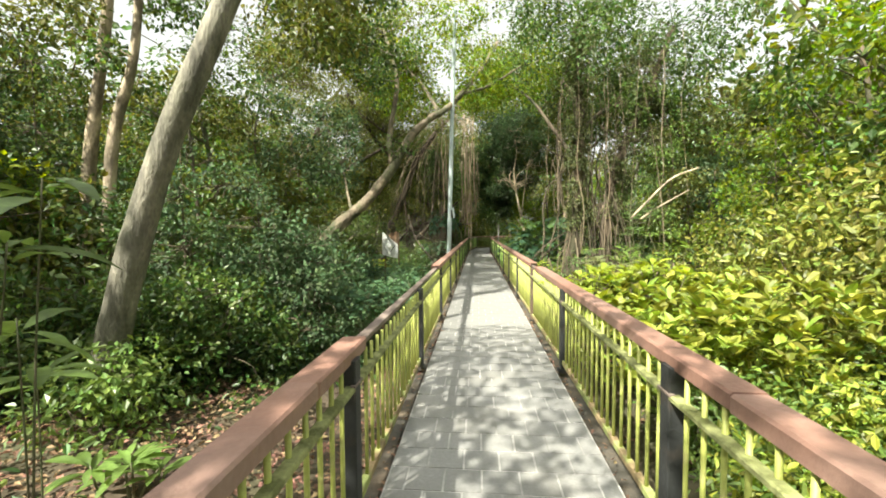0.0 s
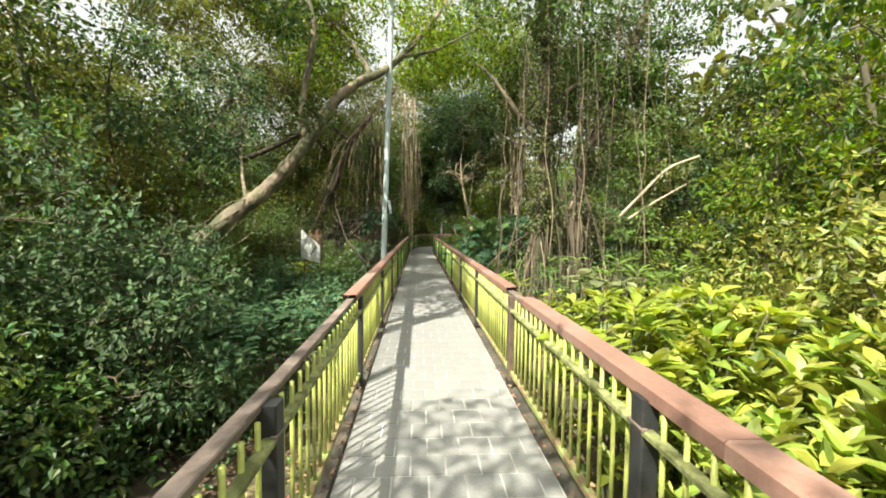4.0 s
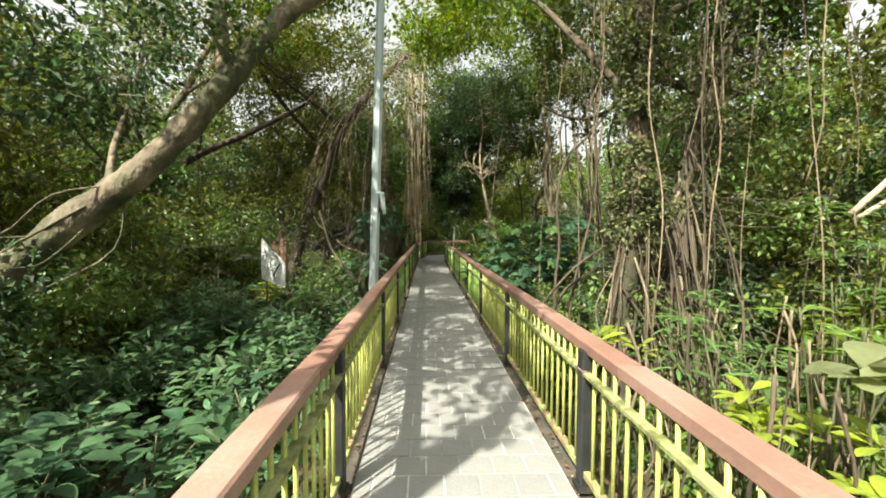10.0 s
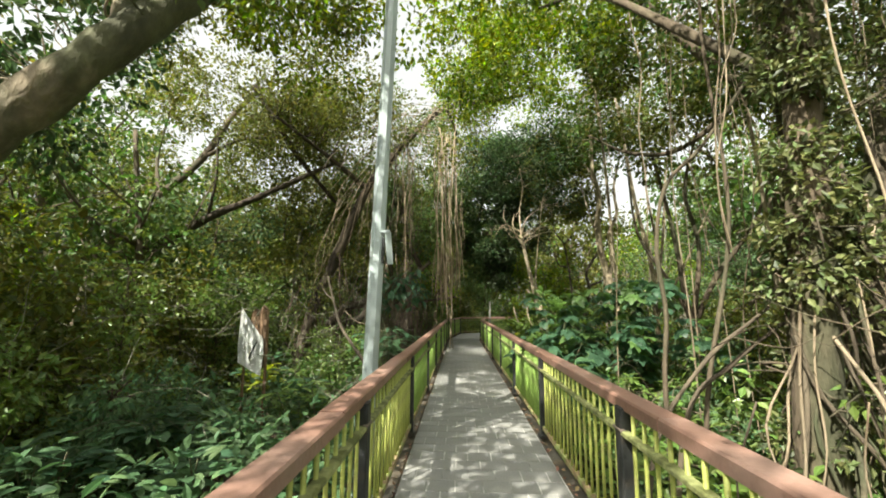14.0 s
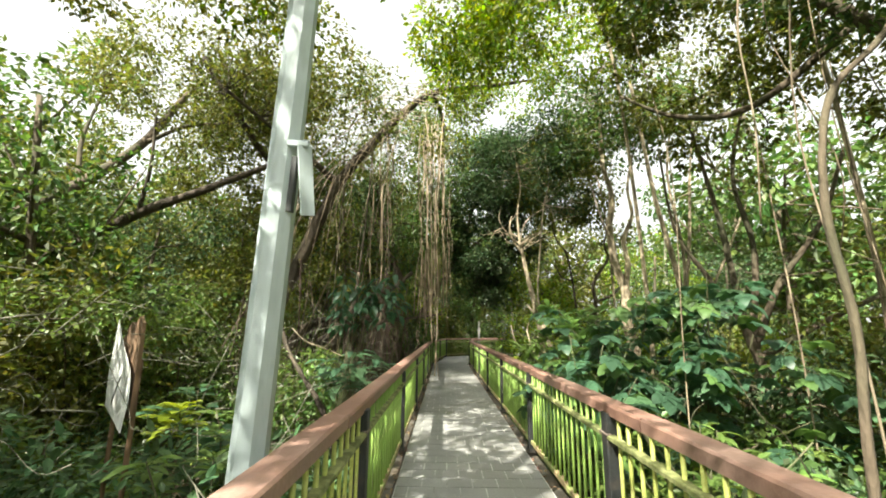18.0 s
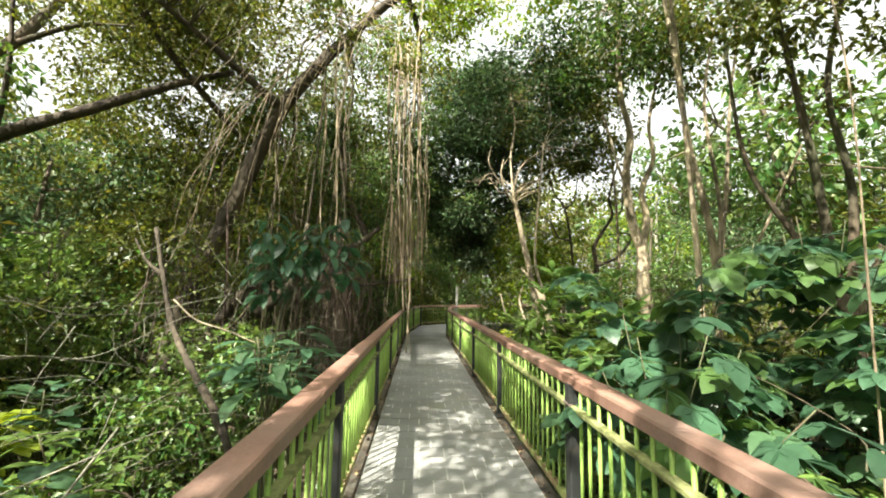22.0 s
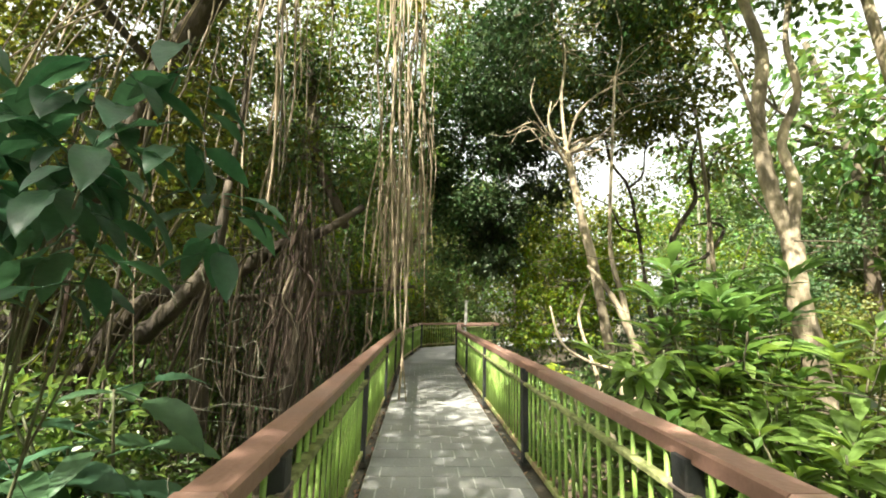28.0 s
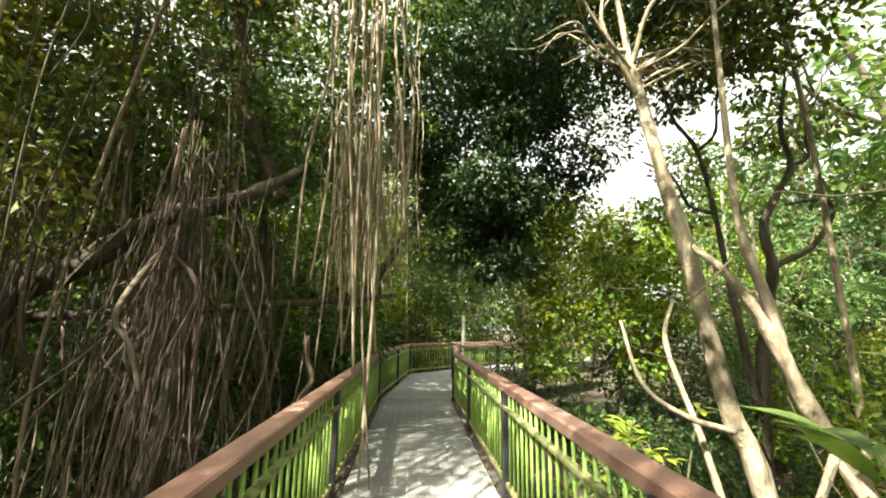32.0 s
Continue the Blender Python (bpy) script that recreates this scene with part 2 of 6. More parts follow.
def curve_points(pts, step=6):
    """A smooth line through points (Catmull-Rom)."""
    p = np.asarray(pts, float)
    p = np.vstack([2 * p[0] - p[1], p, 2 * p[-1] - p[-2]])
    out = []
    for i in range(1, len(p) - 2):
        for s in np.arange(step) / step:
            out.append(0.5 * (2 * p[i] + (p[i + 1] - p[i - 1]) * s + (2 * p[i - 1] - 5 * p[i] + 4 * p[i + 1] - p[i + 2]) * s * s
                              + (3 * p[i] - 3 * p[i + 1] + p[i + 2] - p[i - 1]) * s ** 3))
    out.append(p[-2])
    return np.array(out)


def tube(geo, pts, r0, r1, sides=8, step=5, knots=0.0, rng=None):
    """A tapered limb along a smooth line, closed at its tip; knots: how uneven its girth is."""
    line = curve_points(pts, step)
    n = len(line)
    radii = np.linspace(r0, r1, n)
    if knots and rng is not None:
        radii = radii * (1 + knots * rng.uniform(-1, 1, n))
    d = np.gradient(line, axis=0)
    d /= np.linalg.norm(d, axis=1)[:, None] + 1e-9
    ref = np.array([0.3, 0.9, 0.2]) if abs(d[:, 2]).mean() > 0.6 else np.array([0, 0, 1.0])
    a = np.cross(d, ref)
    a /= np.linalg.norm(a, axis=1)[:, None] + 1e-9
    b = np.cross(d, a)
    ang = np.arange(sides) * 2 * np.pi / sides
    wob = 1 + (knots * 0.7 * rng.uniform(-1, 1, (n, sides)) if knots and rng is not None else 0)
    ring = line[:, None] + (radii[:, None] * wob if knots and rng is not None else radii[:, None] * np.ones((1, sides)))[..., None] * (
        np.cos(ang)[None, :, None] * a[:, None] + np.sin(ang)[None, :, None] * b[:, None])
    i, j = np.meshgrid(np.arange(n - 1), np.arange(sides), indexing="ij")
    k = (j + 1) % sides
    quads = np.stack([i * sides + j, i * sides + k, (i + 1) * sides + k, (i + 1) * sides + j], -1).reshape(-1, 4)
    base = geo.n
    geo.add(ring.reshape(-1, 3), quads)
    geo.add([line[0], line[-1]], [[0, 0, 0]][:0] or np.zeros((0, 3), int))
    geo.f.append(np.array([[base + n * sides, base + (s + 1) % sides, base + s] for s in range(sides)]))
    geo.f.append(np.array([[base + n * sides + 1, base + (n - 1) * sides + s, base + (n - 1) * sides + (s + 1) % sides] for s in range(sides)]))


def box(geo, lo, hi, bevel=0.0):
    """A box with its long edges chamfered."""
    lo, hi = np.asarray(lo, float), np.asarray(hi, float)
    if not bevel:
        v = [[(lo, hi)[i][0], (lo, hi)[j][1], (lo, hi)[k][2]] for i in (0, 1) for j in (0, 1) for k in (0, 1)]
        geo.add(v, [[0, 1, 3, 2], [4, 6, 7, 5], [0, 4, 5, 1], [2, 3, 7, 6], [0, 2, 6, 4], [1, 5, 7, 3]])
        return
    axis = int(np.argmax(hi - lo))
    u, w = [a for a in range(3) if a != axis]
    b = bevel
    prof = [(lo[u] + b, lo[w]), (hi[u] - b, lo[w]), (hi[u], lo[w] + b), (hi[u], hi[w] - b), (hi[u] - b, hi[w]), (lo[u] + b, hi[w]), (lo[u], hi[w] - b), (lo[u], lo[w] + b)]
    v = []
    for e in (lo[axis], hi[axis]):
        for p in prof:
            q = [0, 0, 0]
            q[axis], q[u], q[w] = e, p[0], p[1]
            v.append(q)
    flip = axis == 1
    quads = [[i, (i + 1) % 8, 8 + (i + 1) % 8, 8 + i] for i in range(8)]
    ends = [[7, 6, 5, 4, 3, 2, 1, 0], list(range(8, 16))]
    if flip:
        quads, ends = [q[::-1] for q in quads], [e[::-1] for e in ends]
    base = geo.n
    geo.add(v, quads)
    geo.f.append(np.array(ends) + base)


# leaf outlines: x across, y along, z bend
RHOMB = (np.array([[0, 0, 0], [-0.28, 0.42, 0.07], [0, 1, -0.10], [0.28, 0.42, 0.07]]), np.array([[0, 2, 1], [0, 3, 2]]))
OVAL = (np.array([[0, 0, 0], [-0.17, 0.22, 0.04], [-0.23, 0.5, 0.04], [-0.13, 0.8, -0.03], [0, 1, -0.14], [0.13, 0.8, -0.03], [0.23, 0.5, 0.04], [0.17, 0.22, 0.04],
                  [0, 0.5, -0.01]]), np.array([[8, 1, 0], [8, 2, 1], [8, 3, 2], [8, 4, 3], [8, 5, 4], [8, 6, 5], [8, 7, 6], [8, 0, 7]]))
HEX = (np.array([[0, 0, 0], [-0.2, 0.28, 0.05], [-0.18, 0.68, 0.02], [0, 1, -0.13], [0.18, 0.68, 0.02], [0.2, 0.28, 0.05]]), np.array([[0, 3, 2], [0, 2, 1], [0, 4, 3], [0, 5, 4]]))


def unit(v):
    return v / (np.linalg.norm(v, axis=-1, keepdims=True) + 1e-9)


def leaves(geo, at, along, up, size, shape=RHOMB):
    """Many leaves: their stalk ends, the way each points, the way its face looks, and its length."""
    at, along, up = np.asarray(at, float), unit(np.asarray(along, float)), np.asarray(up, float)
    side = unit(np.cross(along, up))
    face = np.cross(side, along)
    tv, tf = shape
    size = np.broadcast_to(np.asarray(size, float), (len(at),))
    v = at[:, None] + size[:, None, None] * (tv[None, :, 0:1] * side[:, None] + tv[None, :, 1:2] * along[:, None] + tv[None, :, 2:3] * face[:, None])
    f = tf[None] + (np.arange(len(at)) * len(tv))[:, None, None]
    geo.add(v.reshape(-1, 3), f.reshape(-1, tf.shape[1]))


def clump_leaves(geo, rng, centres, radius, count, size, shape=RHOMB, flat=0.75, droop=0.3, keep=None):
    """Leaves gathered round clump centres, denser towards each clump's skin, facing out and up."""
    count, size = int(count * 0.72), size * 1.2
    c = np.asarray(centres, float)
    r = np.broadcast_to(np.asarray(radius, float), (len(c),))
    w = r ** 2 / (r ** 2).sum()
    idx = rng.choice(len(c), count, p=w)
    d = unit(rng.normal(size=(count, 3)))
    rad = r[idx] * rng.uniform(0.35, 1.0, count) ** 0.5 * rng.uniform(0.85, 1.15, count)
    p = c[idx] + d * rad[:, None] * np.array([1, 1, flat])
    along = unit(d * 0.8 + rng.normal(size=(count, 3)) * 0.6 + np.array([0, 0, -droop]))
    up = d * 0.5 + rng.normal(size=(count, 3)) * 0.45 + np.array([0, 0, 0.8])
    s = size * rng.uniform(0.65, 1.3, count)
    if keep is not None:
        m = keep(p)
        p, along, up, s = p[m], along[m], up[m], s[m]
    leaves(geo, p, along, up, s, shape)

# ---- footbridge deck ----
HALF, FIRST, BAY = 0.762, 2.148, 2.4            # railing line, first post, post spacing
K0, K_LEFT, K_RIGHT = -2, 11, 11                # bays before and beyond
Y0, Y_END = FIRST + K0 * BAY, FIRST + K_LEFT * BAY
EASE, BEND = 6.7, 45                             # the deck turns a little, then sharply, to the right
rng = np.random.default_rng(7)

deck = Geo()
box(deck, (-0.685, Y0 - 1, -0.16), (0.685, Y_END + 0.08, -0.005))
deck_ob = tagged(new("floor", deck.mesh("floor", GROUT)), "grey concrete footbridge deck with pale worn joints", "floor", kind="structure")
eased = pose(0, Y_END, 0, 0, 0, -EASE)
turned = eased @ pose(0, 4.55, 0, 0, 0, EASE - BEND)
for m, lo, hi, drop in ((eased, 0.0, 4.75, 0.004), (turned, -0.55, 13.0, 0.008)):
    far = Geo()
    box(far, (-0.70, lo, -0.16), (0.70, hi, -drop))
    far_ob = tagged(new("floor_beyond_bend", far.mesh("floor_beyond_bend", TILE_REST)), "grey paved deck where the footbridge bends", "floor", kind="structure")
    far_ob.matrix_world = m
    for sx in (-1, 1):
        beam = Geo()
        box(beam, (sx * 0.77 - 0.06, lo + 0.35 * (drop > 0.005), -0.30), (sx * 0.77 + 0.06, hi - 0.3, -0.05), 0.01)
        tagged(new("edge_beam", beam.mesh("edge_beam", CONCRETE_DARK)), "dark stained concrete edge beam along the deck", "beam", kind="structure").matrix_world = m
for sx in (-1, 1):
    beam = Geo()
    box(beam, (sx * 0.77 - 0.06, Y0 - 1, -0.30), (sx * 0.77 + 0.06, Y_END, -0.05), 0.01)
    tagged(new("edge_beam", beam.mesh("edge_beam", CONCRETE_DARK)), "dark stained concrete edge beam along the deck", "beam", kind="structure")
for y in np.arange(Y0, 29, 4.8):
    for sx in (-0.5, 0.5):
        pier = Geo()
        tube(pier, [(sx, y, -2.2), (sx, y, -1.0), (sx, y, -0.16)], 0.14, 0.14, 12, 1)
        tagged(new("pier", pier.mesh("pier", CONCRETE)), "round concrete pier under the footbridge", "pier", kind="structure")

# ---- railings ----
RAIL_LO, RAIL_HI = 0.862, 0.916                  # underside and top of the boxed handrail
CAP_IN, CAP_OUT = -0.016, 0.118                  # the handrail sits towards the outside of the posts
GAP_L, GAP_R = (2.37, 6.76), (6.62, 7.24)        # where the boxed cover has come off
g = Geo()
box(g, (-0.038, -0.046, -0.02), (0.038, 0.046, RAIL_LO), 0.006)
POST_MESH = g.mesh("post", POST_DARK)
g = Geo()
box(g, (-0.038, -0.046, -0.02), (0.038, 0.046, RAIL_LO), 0.006)
RUSTY_POST_MESH = g.mesh("post", POST_RUSTY)
g = Geo()
tube(g, [(0, 0, 0.10), (0, 0, 0.47), (0, 0, RAIL_LO - 0.02)], 0.0108, 0.0108, 8, 1)
BALUSTER_MESH = g.mesh("baluster", LIME, True)
LEAF_LIT_BALUSTER_MESH = g.mesh("baluster", LIME_LEAF_LIT, True)
g = Geo()
box(g, (-0.022, 0.04, 0.075), (0.022, BAY - 0.04, 0.120), 0.005)
BOTTOM_MESH = g.mesh("bottom_rail", BOTTOM_RUST)
g = Geo()
box(g, (-0.026, 0.04, 0.712), (0.026, BAY - 0.04, 0.742), 0.006)
MID_MESH = g.mesh("mid_rail", MOSSY)
g = Geo()
box(g, (-0.055, -0.06, -0.012), (0.055, 0.06, 0.02), 0.004)
FOOT_MESH = g.mesh("foot_plate", POST_DARK)
g = Geo()
box(g, (-0.014, -0.062, 0.735), (0.014, 0.062, 0.748), 0.002)
LUG_MESH = g.mesh("rail_lug", HANDRAIL_WORN)


def bar_mesh(side):
    """The flat steel bar on which the boxed cover sits."""
    g = Geo()
    box(g, (min(side * 0.018, side * 0.088), 0.0, RAIL_LO - 0.022), (max(side * 0.018, side * 0.088), BAY - 0.002, RAIL_LO + 0.012), 0.005)
    return g.mesh("top_bar", HANDRAIL_WORN)


def cap_mesh(side, length, ragged=0.0):
    """One length of the hollow boxed cover, closed by its own thickness at the ends; ragged: how far a broken end wanders."""
    rr = np.random.default_rng(int(length * 100) + side)
    x0, x1 = sorted((side * CAP_IN, side * CAP_OUT))
    b, t = 0.010, 0.009
    outer = [(x0, RAIL_LO - 0.012), (x0, RAIL_HI - b), (x0 + b, RAIL_HI), (x1 - b, RAIL_HI), (x1, RAIL_HI - b), (x1, RAIL_LO - 0.012)]
    inner = [(x0 + t, RAIL_LO - 0.012), (x0 + t, RAIL_HI - t), (x0 + b + t, RAIL_HI - t), (x1 - b - t, RAIL_HI - t), (x1 - t, RAIL_HI - t), (x1 - t, RAIL_LO - 0.012)]
    rows = [0.0, length * 0.5, length]
    g, v = Geo(), []
    for k, y in enumerate(rows):
        for ring in (outer, inner):
            v += [(x, y + (rr.uniform(-ragged, ragged) if k != 1 else 0), z) for x, z in ring]
    f = []
    for k in range(2):
        o, q = k * 12, (k + 1) * 12
        for a in range(5):
            f.append([o + a, o + a + 1, q + a + 1, q + a])
            f.append([o + 6 + a, q + 6 + a, q + 7 + a, o + 7 + a])
        f += [[o, q, q + 6, o + 6], [o + 5, o + 11, q + 11, q + 5]]
    for o, turn in ((0, 1), (24, -1)):
        f += [[o + a, o + 6 + a, o + 7 + a, o + a + 1][::turn] for a in range(5)]
    g.add(v, np.array(f))
    return g.mesh("handrail", HANDRAIL)


BARS = {-1: bar_mesh(-1), 1: bar_mesh(1)}
CAPS = {-1: cap_mesh(-1, BAY - 0.007), 1: cap_mesh(1, BAY - 0.007)}


def railing(label, n, side, m, gap=None, start=0.0):
    """A run of n bays along +y from the pose m: posts, bars, covered handrail, rails and balusters. start: the y of its first post."""
    run = thing("railing", (0, 0, 0), label, "railing", "railings of the footbridge")
    run.matrix_basis = m
    for k in range(n + 1):
        rusty = side > 0 and gap and abs(start + k * BAY - 6.948) < 0.1
        p = part("post", RUSTY_POST_MESH if rusty else POST_MESH, None, run, "rusty brown square steel post" if rusty else "dark square steel post", at=(0, k * BAY, 0))
        part("foot_plate", FOOT_MESH, None, p)
        part("rail_lug", LUG_MESH, None, p, at=(-side * 0.03, 0, 0))
    for k in range(n):
        y = k * BAY
        part("top_bar", BARS[side], None, run, at=(0, y, 0))
        a, b = y - 0.45 if k else y, y + BAY - (0.45 if k < n - 1 else 0.0)
        pieces = [(a, b)]
        if gap:
            lo, hi = gap[0] - start, gap[1] - start
            pieces = [(p, q) for p, q in ((a, min(b, lo)), (max(a, hi), b)) if q - p > 0.05]
        for p, q in pieces:
            broken = (p, q) != (a, b)
            me = CAPS[side] if abs(q - p - BAY) < 0.01 else cap_mesh(side, q - p - 0.007, 0.03 if broken else 0.0)
            part("handrail", me, None, run, at=(rng.uniform(-0.004, 0.004), p, rng.uniform(-0.003, 0.003)))
        part("mid_rail", MID_MESH, None, run, at=(-side * 0.012, y, 0))
        part("bottom_rail", BOTTOM_MESH, None, run, at=(0, y, 0))
        for i in range(17):
            part("baluster", LEAF_LIT_BALUSTER_MESH if not gap or start + y > 12.5 else BALUSTER_MESH, None, run, at=(rng.uniform(-0.002, 0.002), y + BAY * (i + 1) / 18, 0))
    return run


railing("lime green steel railing with brown handrail, cover lost along a stretch", K_LEFT - K0, -1, pose(-HALF, Y0, 0), GAP_L, Y0)
railing("lime green steel railing with brown boxed handrail, partly broken", K_RIGHT - K0, 1, pose(HALF, Y0, 0), GAP_R, Y0)
railing("lime green steel railing where the footbridge starts to bend", 2, -1, pose(-HALF, Y_END, 0, 0, 0, -EASE))
railing("lime green steel railing beyond the bend of the footbridge", 4, -1, eased @ pose(-HALF, 2 * BAY, 0, 0, 0, EASE - BEND))
railing("lime green steel railing easing into the bend", 2, 1, pose(HALF, Y_END, 0, 0, 0, -EASE + 1.5) @ Matrix.Diagonal((1, 0.84, 1, 1)))
railing("lime green steel railing on the inside of the bend", 3, 1, pose(HALF, Y_END, 0, 0, 0, -EASE + 1.5) @ pose(0, 2 * BAY * 0.84, 0, 0, 0, EASE - 1.5 - BEND))

# ---- ground ----
n = 90
xs = np.sign(np.linspace(-1, 1, n)) * (np.abs(np.linspace(-1, 1, n)) ** 3 * 1500 + np.abs(np.linspace(-1, 1, n)) * 26)
ys = xs + 14
gx, gy = np.meshgrid(xs, ys, indexing="ij")


def ground_z(x, y):
    z = -1.35 + 0.10 * np.sin(x * 0.9 + 1) * np.cos(y * 0.7) + 0.06 * np.sin(x * 2.3 + y * 1.7)
    return z + 0.55 * np.exp(-(((x + 6) / 3) ** 2 + ((y - 4) / 4) ** 2)) + 0.35 * np.exp(-(((x - 5) / 3) ** 2 + ((y - 6) / 6) ** 2)) + 0.35 * np.exp(-(((x + 5) / 3) ** 2 + ((y - 21) / 4) ** 2))


g = Geo()
i, j = np.meshgrid(np.arange(n - 1), np.arange(n - 1), indexing="ij")
g.add(np.stack([gx, gy, ground_z(gx, gy)], -1).reshape(-1, 3), np.stack([i * n + j, (i + 1) * n + j, (i + 1) * n + j + 1, i * n + j + 1], -1).reshape(-1, 4))
tagged(new("ground", g.mesh("ground", SOIL, True)), "dark damp forest soil under the footbridge", "ground", kind="structure")

# ---- building plants ----


def limb_tree(label, limbs, bark, crowns=(), seed=1, knots=0.07, name="tree", category="tree", group="", sides=9):
    """A tree from the lines of its trunk and limbs, (points, radius at foot, radius at tip), and its crown's clumps,
    (centre range, clump count, clump radius, leaf count, leaf size, material)."""
    rng = np.random.default_rng(seed)
    base = np.array(limbs[0][0][0], float)
    t = thing(name, base, label, category, group)
    for k, (pts, r0, r1) in enumerate(limbs):
        g = Geo()
        tube(g, pts, r0, r1, sides if k == 0 else 7, 6, knots, rng)
        part("trunk" if k == 0 else "limb", g, bark, t, smooth=True, at=-base)
    for lo, hi, clumps, radius, count, size, mat in crowns:
        c = rng.uniform(lo, hi, (clumps, 3))
        g = Geo()
        clump_leaves(g, rng, c, radius * rng.uniform(0.6, 1.25, clumps), count, size)
        part("crown", g, mat, t, at=-base)
        g = Geo()
        anchor = np.concatenate([curve_points(p[0], 4)[len(p[0]):] for p in limbs])
        for q in c:
            o = anchor[np.argmin(((anchor - q) ** 2).sum(1))]
            d = q - o
            if np.linalg.norm(d) < 2.6:
                tube(g, [o, o + d * 0.35 + rng.normal(size=3) * 0.12, o + d * 0.7 + rng.normal(size=3) * 0.15, q], 0.012, 0.004, 5, 4)
        if not g.v:
            continue
        part("twig", g, bark, t, at=-base, smooth=True, kind="stuff")
    return t


def leaf_mesh(name, mat, width, droop=0.25, fold=0.12, wave=0.03, rows=8, lobes=0, peak=0.42, seed=0, stalk=0.0):
    """One large leaf, 1 long, its stalk end at the origin: a midrib fold, a drooping tip, a wavy or lobed edge."""
    rng = np.random.default_rng(seed)
    s = np.linspace(0, 1, rows + 1)
    w = width * (np.sin(np.pi * s ** (math.log(0.5) / math.log(peak)))) ** 0.8
    if lobes:
        w = w * (1 - 0.45 * (np.arange(rows + 1) % 2))
    cross = np.array([-1, -0.55, 0, 0.55, 1])
    x = w[:, None] * cross[None]
    z = fold * np.abs(x) / max(width, 1e-3) * width * 2 - droop * s[:, None] ** 2 + wave * rng.uniform(-1, 1, x.shape) * np.abs(cross)[None]
    y = np.repeat((s - droop * 0.25 * s ** 2)[:, None], 5, 1)
    if lobes:
        y = y + np.abs(cross)[None] * 0.07
    g = Geo()
    i, j = np.meshgrid(np.arange(rows), np.arange(4), indexing="ij")
    g.add(np.stack([x, y, z], -1).reshape(-1, 3), np.stack([i * 5 + j, i * 5 + j + 1, (i + 1) * 5 + j + 1, (i + 1) * 5 + j], -1).reshape(-1, 4))
    if stalk:
        tube(g, [(0, -stalk, 0.02), (0, -stalk / 2, 0.035), (0, 0.02, 0)], 0.016, 0.010, 4, 1)
        g.v[-2:] = [v + np.array([0, stalk, 0]) for v in g.v[-2:]]
        g.v[0] = g.v[0] + np.array([0, stalk, 0])
    return g.mesh(name, mat, True)


def palm_leaf_mesh(name, mat, seed=0):
    """One compound leaf: a stalk and five broad drooping leaflets, 1 across."""
    rng = np.random.default_rng(seed)
    g = Geo()
    s = np.linspace(0, 1, 8)
    cross = np.array([-1, 0, 1])
    i, j = np.meshgrid(np.arange(7), np.arange(2), indexing="ij")
    for a, size in ((-105, 0.34), (-52, 0.46), (0, 0.52), (52, 0.46), (105, 0.34)):
        a, size = radians(a + rng.uniform(-8, 8)), size * rng.uniform(0.85, 1.1)
        w = 0.37 * np.sin(np.pi * s ** 0.85) ** 0.7
        x = w[:, None] * cross[None] * size
        y = np.repeat((s * size)[:, None], 3, 1) + 0.02
        z = 0.16 * np.abs(x) - 0.38 * y ** 2 / 0.5 + rng.normal(size=x.shape) * 0.006
        v = np.stack([x * math.cos(a) + y * math.sin(a), 0.5 - x * math.sin(a) + y * math.cos(a), z], -1)
        g.add(v.reshape(-1, 3), np.stack([i * 3 + j, i * 3 + j + 1, (i + 1) * 3 + j + 1, (i + 1) * 3 + j], -1).reshape(-1, 4))
    tube(g, [(0, 0, 0.02), (0, 0.25, 0.04), (0, 0.52, 0)], 0.012, 0.008, 4, 1)
    return g.mesh(name, mat, True)


def put_leaf(me, parent, base, at, along, up, size, name="leaf"):
    along, up = Vector(along).normalized(), Vector(up)
    side = along.cross(up).normalized()
    face = side.cross(along)
    ob = new(name, me)
    ob.parent = parent
    at = Vector(at) - Vector(base)
    ob.matrix_basis = Matrix(((side.x * size, along.x * size, face.x * size, at.x), (side.y * size, along.y * size, face.y * size, at.y),
                              (side.z * size, along.z * size, face.z * size, at.z), (0, 0, 0, 1)))
    return ob


def leafy_plant(label, base, heads, meshes, per_head, size, stem_mat, seed, name="plant", category="plant", whorl=True, tilt=0.35, stem_r=0.014, group=""):
    """Stems from one foot to each head, with large leaves set round each head, every leaf a part."""
    rng = np.random.default_rng(seed)
    t = thing(name, base, label, category, group)
    b = np.array(base, float)
    for h in heads:
        h = np.array(h, float)
        g = Geo()
        m = b + (h - b) * np.array([0.35, 0.35, 0.6]) + rng.normal(size=3) * 0.05
        tube(g, [b, m, h], stem_r, stem_r * 0.5, 6, 4)
        part("stem", g, stem_mat, t, at=-b, smooth=True)
        n = per_head + int(rng.integers(-1, 2))
        for k in range(n):
            a = 2 * np.pi * (k * 0.382 if not whorl else k / n) + rng.uniform(-0.3, 0.3)
            drop = rng.uniform(0, 0.11) if whorl else rng.uniform(0, 0.5) * min(1.0, h[2] - b[2])
            at = h - np.array([0, 0, drop]) + np.array([np.cos(a), np.sin(a), 0]) * 0.02
            lift = rng.uniform(tilt - 0.35, tilt + 0.35)
            along = (math.cos(a), math.sin(a), lift)
            up = (-0.4 * math.cos(a) + rng.normal() * 0.15, -0.4 * math.sin(a) + rng.normal() * 0.15, 1)
            if not whorl:
                along = (along[0], along[1], along[2] - 0.2)
            put_leaf(meshes[int(rng.integers(len(meshes)))], t, base, at, along, up, size * rng.uniform(0.7, 1.2))
    return t


# ---- trees of the surrounding wood ----


